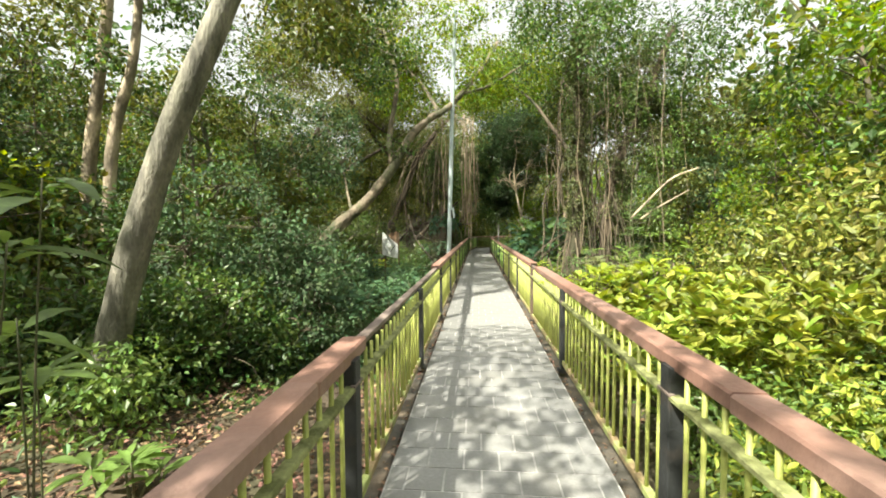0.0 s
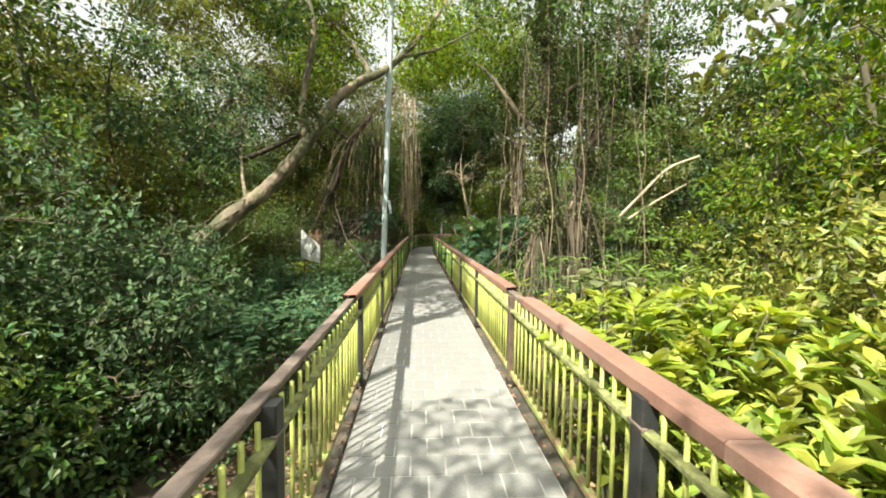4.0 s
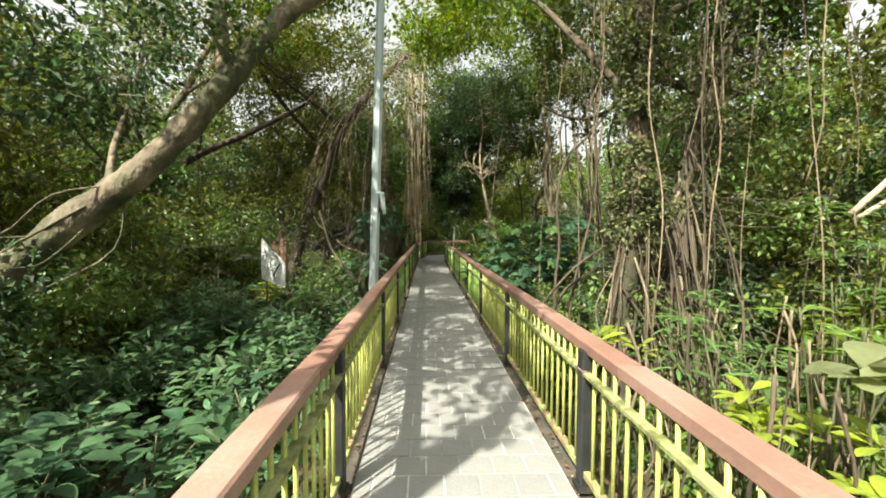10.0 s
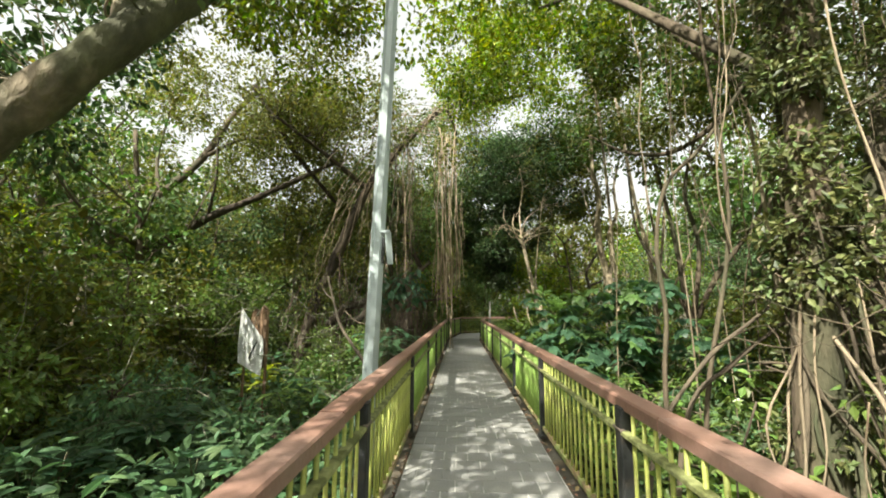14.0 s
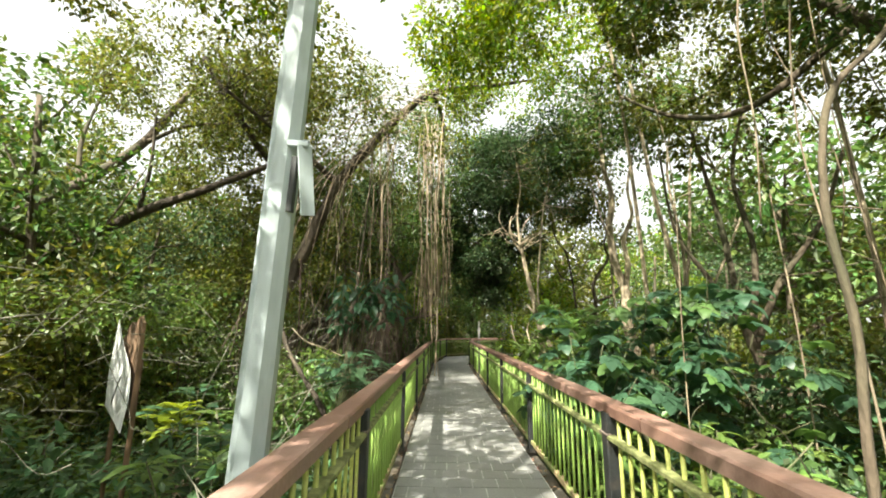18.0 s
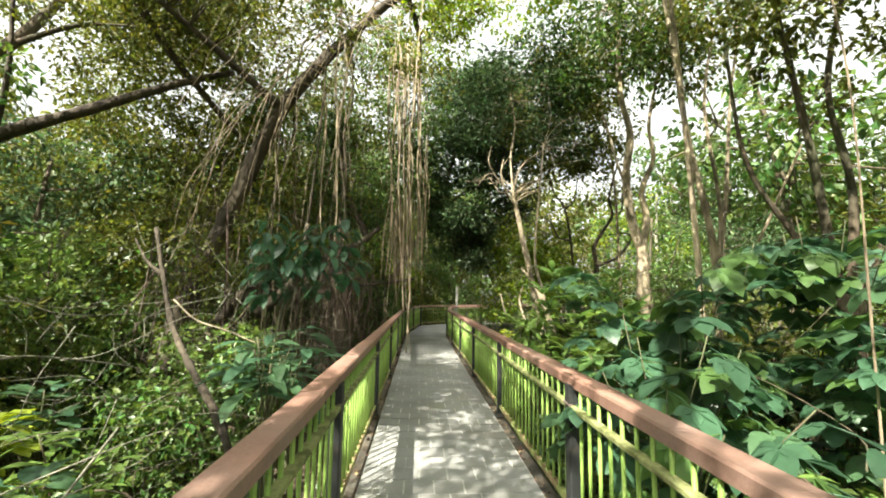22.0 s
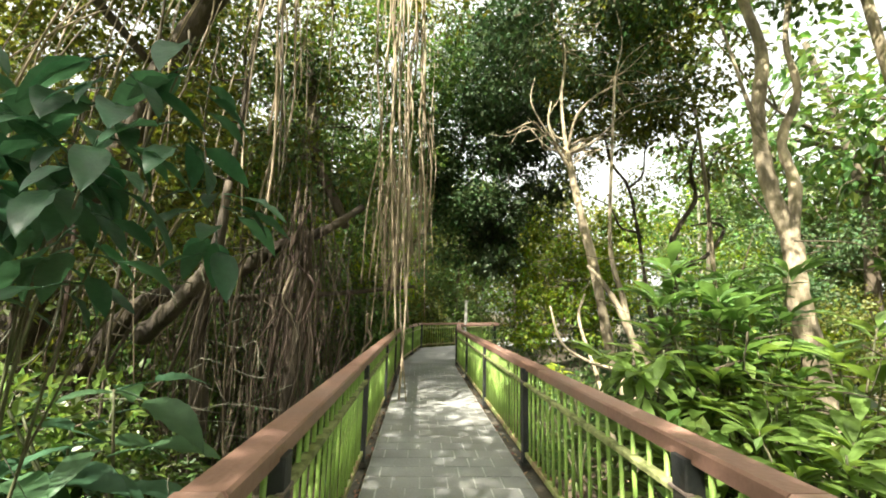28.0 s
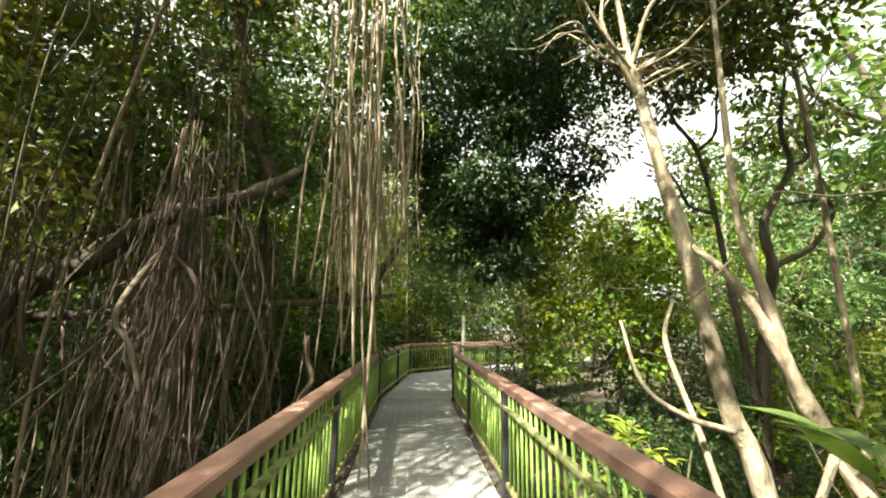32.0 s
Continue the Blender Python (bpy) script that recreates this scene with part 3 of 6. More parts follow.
def wood_tree(seed, height, r, reach, count, size, leaf_mat, bark, label, far=False):
    rng = np.random.default_rng(seed)
    t = thing("tree", (0, 0, 0), label, "tree", "trees of the wood")
    top = np.array([rng.uniform(-0.8, 0.8), rng.uniform(-0.8, 0.8), height])
    mid = top * 0.5 + np.array([rng.uniform(-0.4, 0.4), rng.uniform(-0.4, 0.4), 0])
    g = Geo()
    tube(g, [(0, 0, -0.4), (0, 0, 0.3), mid, top], r * 1.15, r * 0.4, 9, 5, 0.06, rng)
    part("trunk", g, bark, t, smooth=True)
    ends = [top]
    for k in range(7):
        a = 2 * np.pi * (k + rng.uniform(0, 0.7)) / 7
        s = rng.uniform(0.25, 0.85)
        o = mid * (s / 0.5) if s < 0.5 else mid + (top - mid) * (s - 0.5) / 0.5
        out = np.array([np.cos(a), np.sin(a), 0]) * reach * rng.uniform(0.6, 1.1)
        e = o + out + np.array([0, 0, rng.uniform(0.3, 2.2)])
        m = o + out * 0.5 + np.array([0, 0, rng.uniform(0.1, 0.6)])
        if not far or k == 0:
            g = Geo()
        tube(g, [o, m, e], r * 0.38, r * 0.1, 6, 4, 0.08, rng)
        ends += [e, m]
        for q in range(3):
            e2 = m + rng.normal(size=3) * np.array([1.0, 1.0, 0.8]) * reach * 0.45 + np.array([0, 0, 0.2])
            tube(g, [m, (m + e2) / 2 + rng.normal(size=3) * 0.15, e2], r * 0.18, r * 0.04, 5, 3)
            ends.append(e2)
        if not far:
            part("limb", g, bark, t, smooth=True)
    if far:
        part("limb", g, bark, t, smooth=True)
    g = Geo()
    clump_leaves(g, rng, ends, rng.uniform(0.35, 1.0, len(ends)), count, size)
    part("crown", g, leaf_mat, t)
    return t


VARIANTS = [
    wood_tree(11, 7.0, 0.13, 2.4, 8000, 0.14, LEAF_MID, BARK_BROWN, "tall tree with dense mid-green crown and brown trunk"),
    wood_tree(12, 8.2, 0.15, 2.8, 8500, 0.14, LEAF_OLIVE, BARK_GREY, "tall tree with olive crown and grey trunk"),
    wood_tree(13, 6.2, 0.10, 2.1, 7000, 0.13, LEAF_DARK, BARK_BROWN, "slender tree with dark green crown"),
    wood_tree(14, 7.6, 0.13, 2.5, 7000, 0.15, LEAF_BRIGHT, BARK_GREY, "tall tree with light green sunlit crown"),
]
FAR_TREES = [
    wood_tree(15, 6.5, 0.13, 2.6, 5200, 0.17, LEAF_MID, BARK_BROWN, "distant tree with mid-green crown", True),
    wood_tree(16, 5.6, 0.12, 2.4, 5200, 0.17, LEAF_OLIVE, BARK_BROWN, "distant tree with olive crown", True),
]


def wood_shrub(seed, height, width, count, size, leaf_mat, label, shape=RHOMB, name="shrub"):
    rng = np.random.default_rng(seed)
    t = thing(name, (0, 0, 0), label, "shrub", "undergrowth shrubs")
    ends = []
    for k in range(9):
        a, q = rng.uniform(0, 2 * np.pi), rng.uniform(0.25, 1)
        e = np.array([np.cos(a) * width * q, np.sin(a) * width * q, height * (1.05 - 0.5 * q) * rng.uniform(0.6, 1)])
        if k < 4:
            g = Geo()
            tube(g, [(0, 0, -0.2), e * np.array([0.35, 0.35, 0.55]), e], 0.022, 0.006, 5, 4, 0.1, rng)
            part("stem", g, BARK_BROWN, t)
        ends += [e, e * np.array([0.8, 0.8, 0.6]), e * np.array([0.7, 0.7, 0.3])]
    g = Geo()
    clump_leaves(g, rng, ends, rng.uniform(0.25, 0.55, len(ends)) * width / 1.1, count, size, shape, flat=0.9)
    part("foliage", g, leaf_mat, t)
    return t


SHRUBS = [
    wood_shrub(21, 1.9, 1.2, 3400, 0.10, LEAF_DARK, "dense dark green undergrowth shrub"),
    wood_shrub(22, 1.6, 1.1, 2000, 0.13, LEAF_MID, "leafy mid-green undergrowth shrub", HEX),
    wood_shrub(23, 3.8, 1.5, 5000, 0.12, LEAF_OLIVE, "tall olive-green thicket shrub"),
    wood_shrub(24, 1.5, 1.2, 3200, 0.11, LEAF_YELLOW, "sunlit yellow-green broad-leaved shrub", HEX),
    wood_shrub(25, 4.2, 1.5, 5000, 0.12, LEAF_MID, "tall mid-green thicket shrub"),
    wood_shrub(26, 3.2, 1.7, 7600, 0.092, LEAF_GOLD, "tall sunlit yellow-green bank of shrub", HEX),
    wood_shrub(27, 1.6, 1.2, 3200, 0.10, LEAF_FRESH, "sunlit fresh green shrub", HEX),
]


def in_corridor(x, y, w):
    """Near the deck, before or beyond the bend."""
    if y < 30.5 and abs(x) < w:
        return True
    s, o = (x + y - 30.2) / math.sqrt(2), (x - y + 30.2) / math.sqrt(2)
    return s > -2 and abs(o) < w and y > 27


rng = np.random.default_rng(3)
used = set()


def on_deck(x, y, w):
    """On or close by the bent end of the deck."""
    p, q = eased.inverted() @ Vector((x, y, 0)), turned.inverted() @ Vector((x, y, 0))
    return (y > 27 and -0.5 < p.y < 5 and abs(p.x) < w) or (-1 < q.y < 14 and abs(q.x) < w)


def place(src, x, y, s, sink=0.0):
    if src in VARIANTS and 0 < x < 7.8 and 2 < y < 10.5:
        x += 3.5
    if src in VARIANTS and -10.5 < x < -6 and 4 < y < 9.5:
        x -= 4.5
    if src in SHRUBS and 1 < x < 4.4 and 8.2 < y < 11.8:
        s *= 0.45
    m = pose(x, y, float(ground_z(x, y)) - sink, 0, 0, rng.uniform(0, 360)) @ Matrix.Scale(s, 4)
    if src.name in used and on_deck(x, y, 2.0):
        return None
    if src.name not in used:
        used.add(src.name)
        src.matrix_basis = m
        return src
    return copy_thing(src, m)


def scatter(tries, xr, yr, gap, ok):
    out = []
    for k in range(tries):
        x, y = rng.uniform(*xr), rng.uniform(*yr)
        if ok(x, y) and all((x - a) ** 2 + (y - b) ** 2 > gap ** 2 for a, b in out):
            out.append((x, y))
    return out


for x, y in scatter(2500, (-15, 15), (-9, 44), 3.3, lambda x, y: not in_corridor(x, y, 5.4) and not (-9 < x < 6 and y < 4)
                    and not (-7.2 < x < 0 and y < 23) and not (0 < x < 7.2 and 8 < y < 20) and not (4 < x < 15 and 16 < y < 30)):
    place(VARIANTS[int(rng.choice(4, p=[0.25, 0.3, 0.25, 0.2]))], x, y, rng.uniform(0.8, 1.2))
for x, y in scatter(2500, (-34, 34), (-20, 62), 5.5, lambda x, y: (abs(x) > 17 or y > 46 or y < -12) and not in_corridor(x, y, 4)):
    place(FAR_TREES[int(rng.choice(2))], x, y, rng.uniform(1.2, 1.7))
for x, y in scatter(2500, (-13, 13), (-6, 42), 2.6, lambda x, y: not in_corridor(x, y, 4.2) and not (-7 < x < 6 and y < 3)
                    and not (-6.5 < x < 0 and y < 22) and not (0 < x < 6.6 and y < 20) and not (3.5 < x < 11 and 16 < y < 29)):
    place(SHRUBS[int(rng.choice((2, 4)))], x, y, rng.uniform(0.75, 1.15))
for x, y in scatter(3000, (-8.5, 8.5), (-3, 38), 1.9, lambda x, y: not in_corridor(x, y, 2.1) and not (-5.6 < x < -1 and 1 < y < 7.6)):
    if 0 < x < 6.5 and y < 4:
        p = [0.2, 0.5, 0.0, 0.0, 0.0, 0.0, 0.3]
    elif 0 < x < 6.5 and y < 10.5:
        p = [0.0, 0.1, 0.0, 0.45, 0.0, 0.0, 0.45]
    elif x > 0:
        p = [0.5, 0.5, 0.0, 0.0, 0.0, 0.0, 0.0]
    else:
        p = [0.6, 0.4, 0.0, 0.0, 0.0, 0.0, 0.0]
    small = 0.62 if -4.4 < x < 0 and 8 < y < 17 else 1.0
    place(SHRUBS[int(rng.choice(7, p=p))], x, y, rng.uniform(0.65, 1.0) * small)
for x, y, s in ((-3.9, 7.6, 0.95), (-5.0, 6.9, 1.0), (-3.0, 8.6, 0.8), (-6.2, 6.4, 1.1)):
    place(SHRUBS[1], x, y, s)
for k, (x, y, s) in enumerate(((2.6, 5.0, 0.85), (3.4, 5.7, 1.0), (3.3, 7.0, 1.0), (5.2, 8.8, 0.8), (4.7, 8.5, 1.0), (6.0, 10.4, 0.9), (5.6, 10.2, 1.0), (3.5, 4.2, 0.9), (2.4, 3.6, 0.8), (4.9, 7.2, 1.15), (5.6, 9.4, 1.2))):
    place(SHRUBS[3 if k % 3 else 6], x, y, s)
# raised yellow-green growth behind the sunlit shrubs
for x, y, s in ((5.0, 4.4, 1.1), (4.7, 6.4, 0.95), (5.4, 8.2, 0.9), (6.3, 3.2, 1.3), (6.8, 5.8, 1.3), (6.6, 8.0, 1.2), (7.8, 4.4, 1.6)):
    place(SHRUBS[5], x, y, s)

for k, (x, y, s) in enumerate(((4.6, 1.8, 0.75), (3.7, 0.9, 0.7), (5.4, 2.4, 1.0))):
    place(SHRUBS[5 if k == 2 else 4], x, y, s)

# dead twigs caught in the undergrowth
for label, mat, k, lo, hi in (("thin grey dead twigs tangled in the undergrowth", BARK_GREY, 260, (-5.6, 13.5, -0.8), (-1.4, 22.0, 1.7)), ("thin brown dead twigs tangled in the shrubs", BARK_BROWN, 200, (1.6, 10.5, -0.6), (6.5, 26.5, 2.6))):
    g = Geo()
    for _ in range(k):
        o = rng.uniform(lo, hi)
        d = unit(rng.normal(size=3) * np.array([1, 1, 0.5])) * rng.uniform(0.5, 1.5)
        e = o + d
        if min(abs(o[0]), abs(e[0])) < 1.15 or o[0] * e[0] < 0:
            continue
        tube(g, [o, o + d * 0.35 + rng.normal(size=3) * 0.1, o + d * 0.7 + rng.normal(size=3) * 0.12, e], rng.uniform(0.003, 0.0065), 0.0015, 5, 4)
    tagged(new("dead_twigs", g.mesh("dead_twigs", mat, True)), label, "twigs", kind="stuff")

# broad-leaved growth under the railing, and smaller growth on the other side
for label, mat, k, xr, yr, zr, size, shape in (
        ("carpet of broad bluish-green leaves under the railing", LEAF_BLUE, 7200, (-5.4, -1.15), (9.6, 16.9), (-0.75, 0.12), (0.08, 0.20), OVAL),
        ("carpet of mixed green leaves along the deck", LEAF_FRESH, 3600, (1.15, 4.6), (12.6, 18.0), (-0.9, 0.25), (0.10, 0.2), OVAL)):
    g = Geo()
    n = 90
    cx, cy = rng.uniform(*xr, n), rng.uniform(*yr, n)
    ct = rng.uniform(zr[0] * 0.45, zr[1], n)
    i = rng.integers(0, n, k)
    d = unit(rng.normal(size=(k, 3)))
    p = np.stack([cx[i], cy[i], ct[i]], -1) + d * np.array([0.42, 0.42, 0.3]) * rng.uniform(0.4, 1, (k, 1)) - np.array([0, 0, 1]) * rng.uniform(0, 0.35, (k, 1))
    m = (np.abs(p[:, 0]) > 1.0) & (p[:, 2] > ground_z(p[:, 0], p[:, 1]) + 0.02)
    p, d = p[m], d[m]
    q = len(p)
    leaves(g, p, d * np.array([1, 1, 0.3]) + rng.normal(size=(q, 3)) * 0.3 + np.array([0, 0, 0.05]), rng.normal(size=(q, 3)) * 0.3 + d * 0.3 + np.array([0, 0, 1]), rng.uniform(*size, q), shape)
    tagged(new("undergrowth", g.mesh("undergrowth", mat)), label, "undergrowth", kind="stuff")

# low growth and litter on the ground
g = Geo()
k = 26000
x, y = rng.uniform(-8, 8, k), rng.uniform(-3, 34, k)
keep = (np.abs(x) > 0.95) & (np.sin(x * 1.7 + 2) + np.sin(y * 1.1) + rng.normal(size=k) * 0.6 > 0.1)
x, y = x[keep], y[keep]
p = np.stack([x, y, ground_z(x, y) + rng.uniform(0.0, 0.45, len(x))], -1)
leaves(g, p, rng.normal(size=(len(x), 3)) + np.array([0, 0, 0.4]), rng.normal(size=(len(x), 3)) * 0.4 + np.array([0, 0, 1]), rng.uniform(0.07, 0.17, len(x)), HEX)
tagged(new("undergrowth", g.mesh("undergrowth", LEAF_MID)), "low green leafy undergrowth covering the forest floor", "undergrowth", kind="stuff")
g = Geo()
k = 22000
x, y = rng.uniform(-8, 8, k), rng.uniform(-3, 34, k)
p = np.stack([x, y, ground_z(x, y) + rng.uniform(0.01, 0.05, k)], -1)
leaves(g, p, rng.normal(size=(k, 3)) * np.array([1, 1, 0.25]), rng.normal(size=(k, 3)) * 0.35 + np.array([0, 0, 1]), rng.uniform(0.06, 0.13, k))
tagged(new("leaf_litter", g.mesh("leaf_litter", LEAF_DRY)), "dry brown leaf litter scattered over the soil", "leaf litter", kind="stuff")
g = Geo()
k = 7000
x, y = rng.uniform(-6.4, -1.1, k), rng.uniform(1.2, 9, k)
leaves(g, np.stack([x, y, ground_z(x, y) + rng.uniform(0.01, 0.06, k)], -1), rng.normal(size=(k, 3)) * np.array([1, 1, 0.25]), rng.normal(size=(k, 3)) * 0.4 + np.array([0, 0, 1]), rng.uniform(0.05, 0.11, k))
tagged(new("leaf_litter", g.mesh("leaf_litter", LEAF_DRY)), "thick brown leaf litter under the leaning tree", "leaf litter", kind="stuff")
g = Geo()
k = 1800
x = np.where(rng.uniform(size=k) < 0.5, -1, 1) * rng.uniform(0.655, 0.745, k)
y = rng.uniform(-2, 29, k)
leaves(g, np.stack([x, y, rng.uniform(-0.045, 0.0, k)], -1), rng.normal(size=(k, 3)) * np.array([1, 1, 0.3]), rng.normal(size=(k, 3)) * 0.5 + np.array([0, 0, 1]), rng.uniform(0.02, 0.06, k))
tagged(new("edge_debris", g.mesh("edge_debris", LEAF_DRY)), "dry leaf crumbs gathered along the deck edge", "leaf litter", kind="stuff")

# bank of yellow-green rosettes in the sun
g, rr = Geo(), np.random.default_rng(29)
for k in range(330):
    c = np.array([rr.uniform(1.25, 4.2), rr.uniform(4.4, 7.9), rr.uniform(-0.35, 0.55)])
    c[2] += 0.22 * min(c[0] - 1.2, 1.2)
    n = int(rr.integers(7, 11))
    ang = np.linspace(0, 2 * np.pi, n, endpoint=False) + rr.uniform(-0.3, 0.3, n)
    d = np.stack([np.cos(ang), np.sin(ang), rr.uniform(0.0, 1.6, n)], -1)
    leaves(g, c + rr.normal(size=(n, 3)) * 0.02, d, d * np.array([-0.6, -0.6, 0]) + rr.normal(size=(n, 3)) * 0.4 + np.array([0, 0, 1]), rr.uniform(0.13, 0.24, n), OVAL)
tagged(new("undergrowth", g.mesh("undergrowth", LEAF_YELLOW)), "bank of glossy yellow-green rosettes beside the railing", "undergrowth", kind="stuff")

# ---- single trees beside the footbridge ----
limb_tree("leaning smooth grey tree trunk beside the footbridge", [
    ([(-5.4, 5.3, -1.1), (-5.16, 5.3, -0.27), (-4.68, 5.3, 1.34), (-4.14, 5.3, 2.74), (-3.39, 5.4, 4.43), (-2.9, 5.8, 6.2)], 0.23, 0.13),
    ([(-3.39, 5.4, 4.43), (-3.8, 6.3, 5.6), (-4.6, 7.4, 7.0)], 0.10, 0.04),
    ([(-2.9, 5.8, 6.2), (-2.6, 6.8, 7.2), (-2.8, 8.2, 8.2)], 0.10, 0.04),
], BARK_GREY, [((-5.2, 6, 5.2), (-2.2, 10.5, 8.6), 24, 0.7, 7500, 0.11, LEAF_OLIVE)], 31, 0.04)
# added behind the start, out of view, only to keep sun off the deck
limb_tree("unseen added tree with open crown shading the start of the deck", [([(-5.6, -2.0, -1.2), (-5.4, -1.9, 2), (-4.6, -1.4, 4.6), (-3.6, -1, 6.4)], 0.15, 0.06)], BARK_GREY,
          [((-5.6, -4.2, 5.2), (-1.9, 0.7, 7.6), 34, 0.7, 11500, 0.11, LEAF_MID)], 30)
limb_tree("pale upright tree trunk among dark shrubs", [([(-9.2, 9, -1.2), (-9.1, 9, 2.54), (-8.5, 9, 6.0), (-8.2, 9, 8)], 0.17, 0.08)], BARK_CREAM,
          [((-11, 8, 5.5), (-7.5, 11, 9), 14, 0.7, 2600, 0.12, LEAF_OLIVE)], 32)
limb_tree("pale slightly leaning tree trunk among dark shrubs", [([(-8.4, 8.6, -1.2), (-8.1, 8.6, 3.17), (-7.5, 8.6, 5.2), (-7.2, 8.6, 7.5)], 0.15, 0.07)], BARK_CREAM,
          [((-9, 7.5, 5), (-6.6, 10.5, 8), 12, 0.55, 2600, 0.12, LEAF_MID)], 33)
limb_tree("large leaning tree with cream bark arching over the footbridge", [
    ([(-6.9, 10.2, -1.2), (-5.2, 10.9, 0.5), (-4.3, 11.2, 1.32), (-3.56, 11.39, 1.99), (-3.2, 11.43, 2.3), (-2.57, 11.66, 3.14), (-2.3, 11.97, 3.76), (-1.99, 12.24, 4.33), (-1.5, 12.6, 4.85), (-1.1, 13.0, 5.2), (-0.6, 13.9, 6.0), (0.1, 14.8, 7.2), (0.6, 15.6, 8.3)], 0.185, 0.06),
    ([(-2.5, 11.7, 3.2), (-2.62, 11.85, 4.2), (-2.45, 12.1, 5.8), (-2.9, 12.6, 7.4)], 0.10, 0.04),
    ([(-1.3, 12.8, 5.05), (-1.9, 13.8, 6.2), (-2.6, 14.9, 7.2)], 0.07, 0.03),
    ([(-0.65, 13.8, 5.9), (0.3, 14.2, 6.3), (1.5, 14.8, 7.2)], 0.06, 0.025),
    ([(-3.6, 11.37, 1.94), (-3.9, 11.9, 2.6), (-4.4, 13.0, 3.6)], 0.05, 0.02),
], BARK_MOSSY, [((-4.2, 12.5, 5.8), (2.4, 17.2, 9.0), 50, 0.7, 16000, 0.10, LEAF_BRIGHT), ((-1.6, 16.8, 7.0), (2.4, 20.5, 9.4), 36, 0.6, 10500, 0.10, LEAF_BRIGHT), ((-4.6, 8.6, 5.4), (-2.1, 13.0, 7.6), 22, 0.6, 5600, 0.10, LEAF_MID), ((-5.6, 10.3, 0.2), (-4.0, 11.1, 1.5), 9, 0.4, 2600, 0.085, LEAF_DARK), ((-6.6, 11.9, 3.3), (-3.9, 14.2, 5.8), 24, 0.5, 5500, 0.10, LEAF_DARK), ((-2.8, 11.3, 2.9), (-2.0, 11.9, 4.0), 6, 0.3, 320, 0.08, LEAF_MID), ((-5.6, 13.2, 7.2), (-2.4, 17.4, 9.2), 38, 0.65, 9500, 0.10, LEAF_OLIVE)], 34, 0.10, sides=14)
limb_tree("dark branching tree behind the torn sign", [
    ([(-9.4, 18.6, -1.2), (-9.6, 19.2, 1.4), (-9.8, 20.0, 3.5), (-9.7, 21.4, 4.9), (-9.2, 22.6, 6.6), (-8.7, 23.4, 8.6), (-7.8, 23.6, 9.8)], 0.22, 0.07),
    ([(-9.2, 22.6, 6.6), (-8.2, 23.0, 7.4), (-7.2, 23.2, 7.6)], 0.07, 0.03),
    ([(-9.7, 21.4, 4.9), (-10.2, 21.8, 6.4), (-10.4, 22.4, 8.2)], 0.07, 0.03),
], BARK_BROWN, [((-11, 20.5, 7.6), (-5.5, 25, 10.4), 30, 0.7, 7500, 0.11, LEAF_OLIVE), ((-14, 24.4, 2.6), (-5.0, 28.5, 11.0), 80, 0.95, 26000, 0.13, LEAF_OLIVE)], 35)
limb_tree("low limb sweeping out from a tree behind the pole", [
    ([(-10.6, 20.6, -1.2), (-10.2, 20.7, 1.2), (-9.6, 21.0, 2.9), (-8.2, 21.6, 4.2), (-6.8, 21.9, 4.95), (-5.4, 22.5, 5.9), (-4.8, 23.3, 6.6)], 0.19, 0.06),
    ([(-6.9, 21.4, 8.6), (-6.3, 22.0, 7.5), (-5.8, 22.6, 6.6), (-5.2, 23.2, 5.8), (-4.7, 23.6, 5.2)], 0.11, 0.06),
    ([(-8.2, 21.6, 4.2), (-7.9, 21.4, 5.4), (-7.9, 21.3, 7.0)], 0.06, 0.03),
], BARK_DARK, [((-9, 20.5, 6.6), (-4.6, 24, 9.4), 26, 0.6, 7000, 0.10, LEAF_OLIVE), ((-8.8, 14.6, 7.8), (-4.6, 19.6, 9.8), 44, 0.7, 12500, 0.11, LEAF_OLIVE)], 36)
limb_tree("dead dark log leaning against the undergrowth", [([(-3.25, 18.6, 2.14), (-3.07, 18.5, 1.6), (-2.86, 18.4, 1.05), (-2.51, 18.2, 0.62), (-2.1, 18.0, 0.13), (-1.75, 17.8, -0.7), (-1.6, 17.7, -1.4)], 0.022, 0.05),
    ([(-3.07, 18.5, 1.6), (-3.25, 18.5, 1.75), (-3.4, 18.5, 2.0)], 0.025, 0.01)], BARK_DARK, (), 37, 0.2, name="leaning_log", category="log")
limb_tree("thin pale fallen branch caught in the leaves", [([(-2.65, 18, 1.35), (-2.43, 18, 1.16), (-2.14, 18, 1.06), (-1.84, 18, 0.94)], 0.009, 0.006),
    ([(-2.14, 18, 1.06), (-2.05, 18.05, 1.16), (-1.95, 18.05, 1.3)], 0.007, 0.004)], BARK_CREAM, (), 39, name="fallen_branch", category="branch")

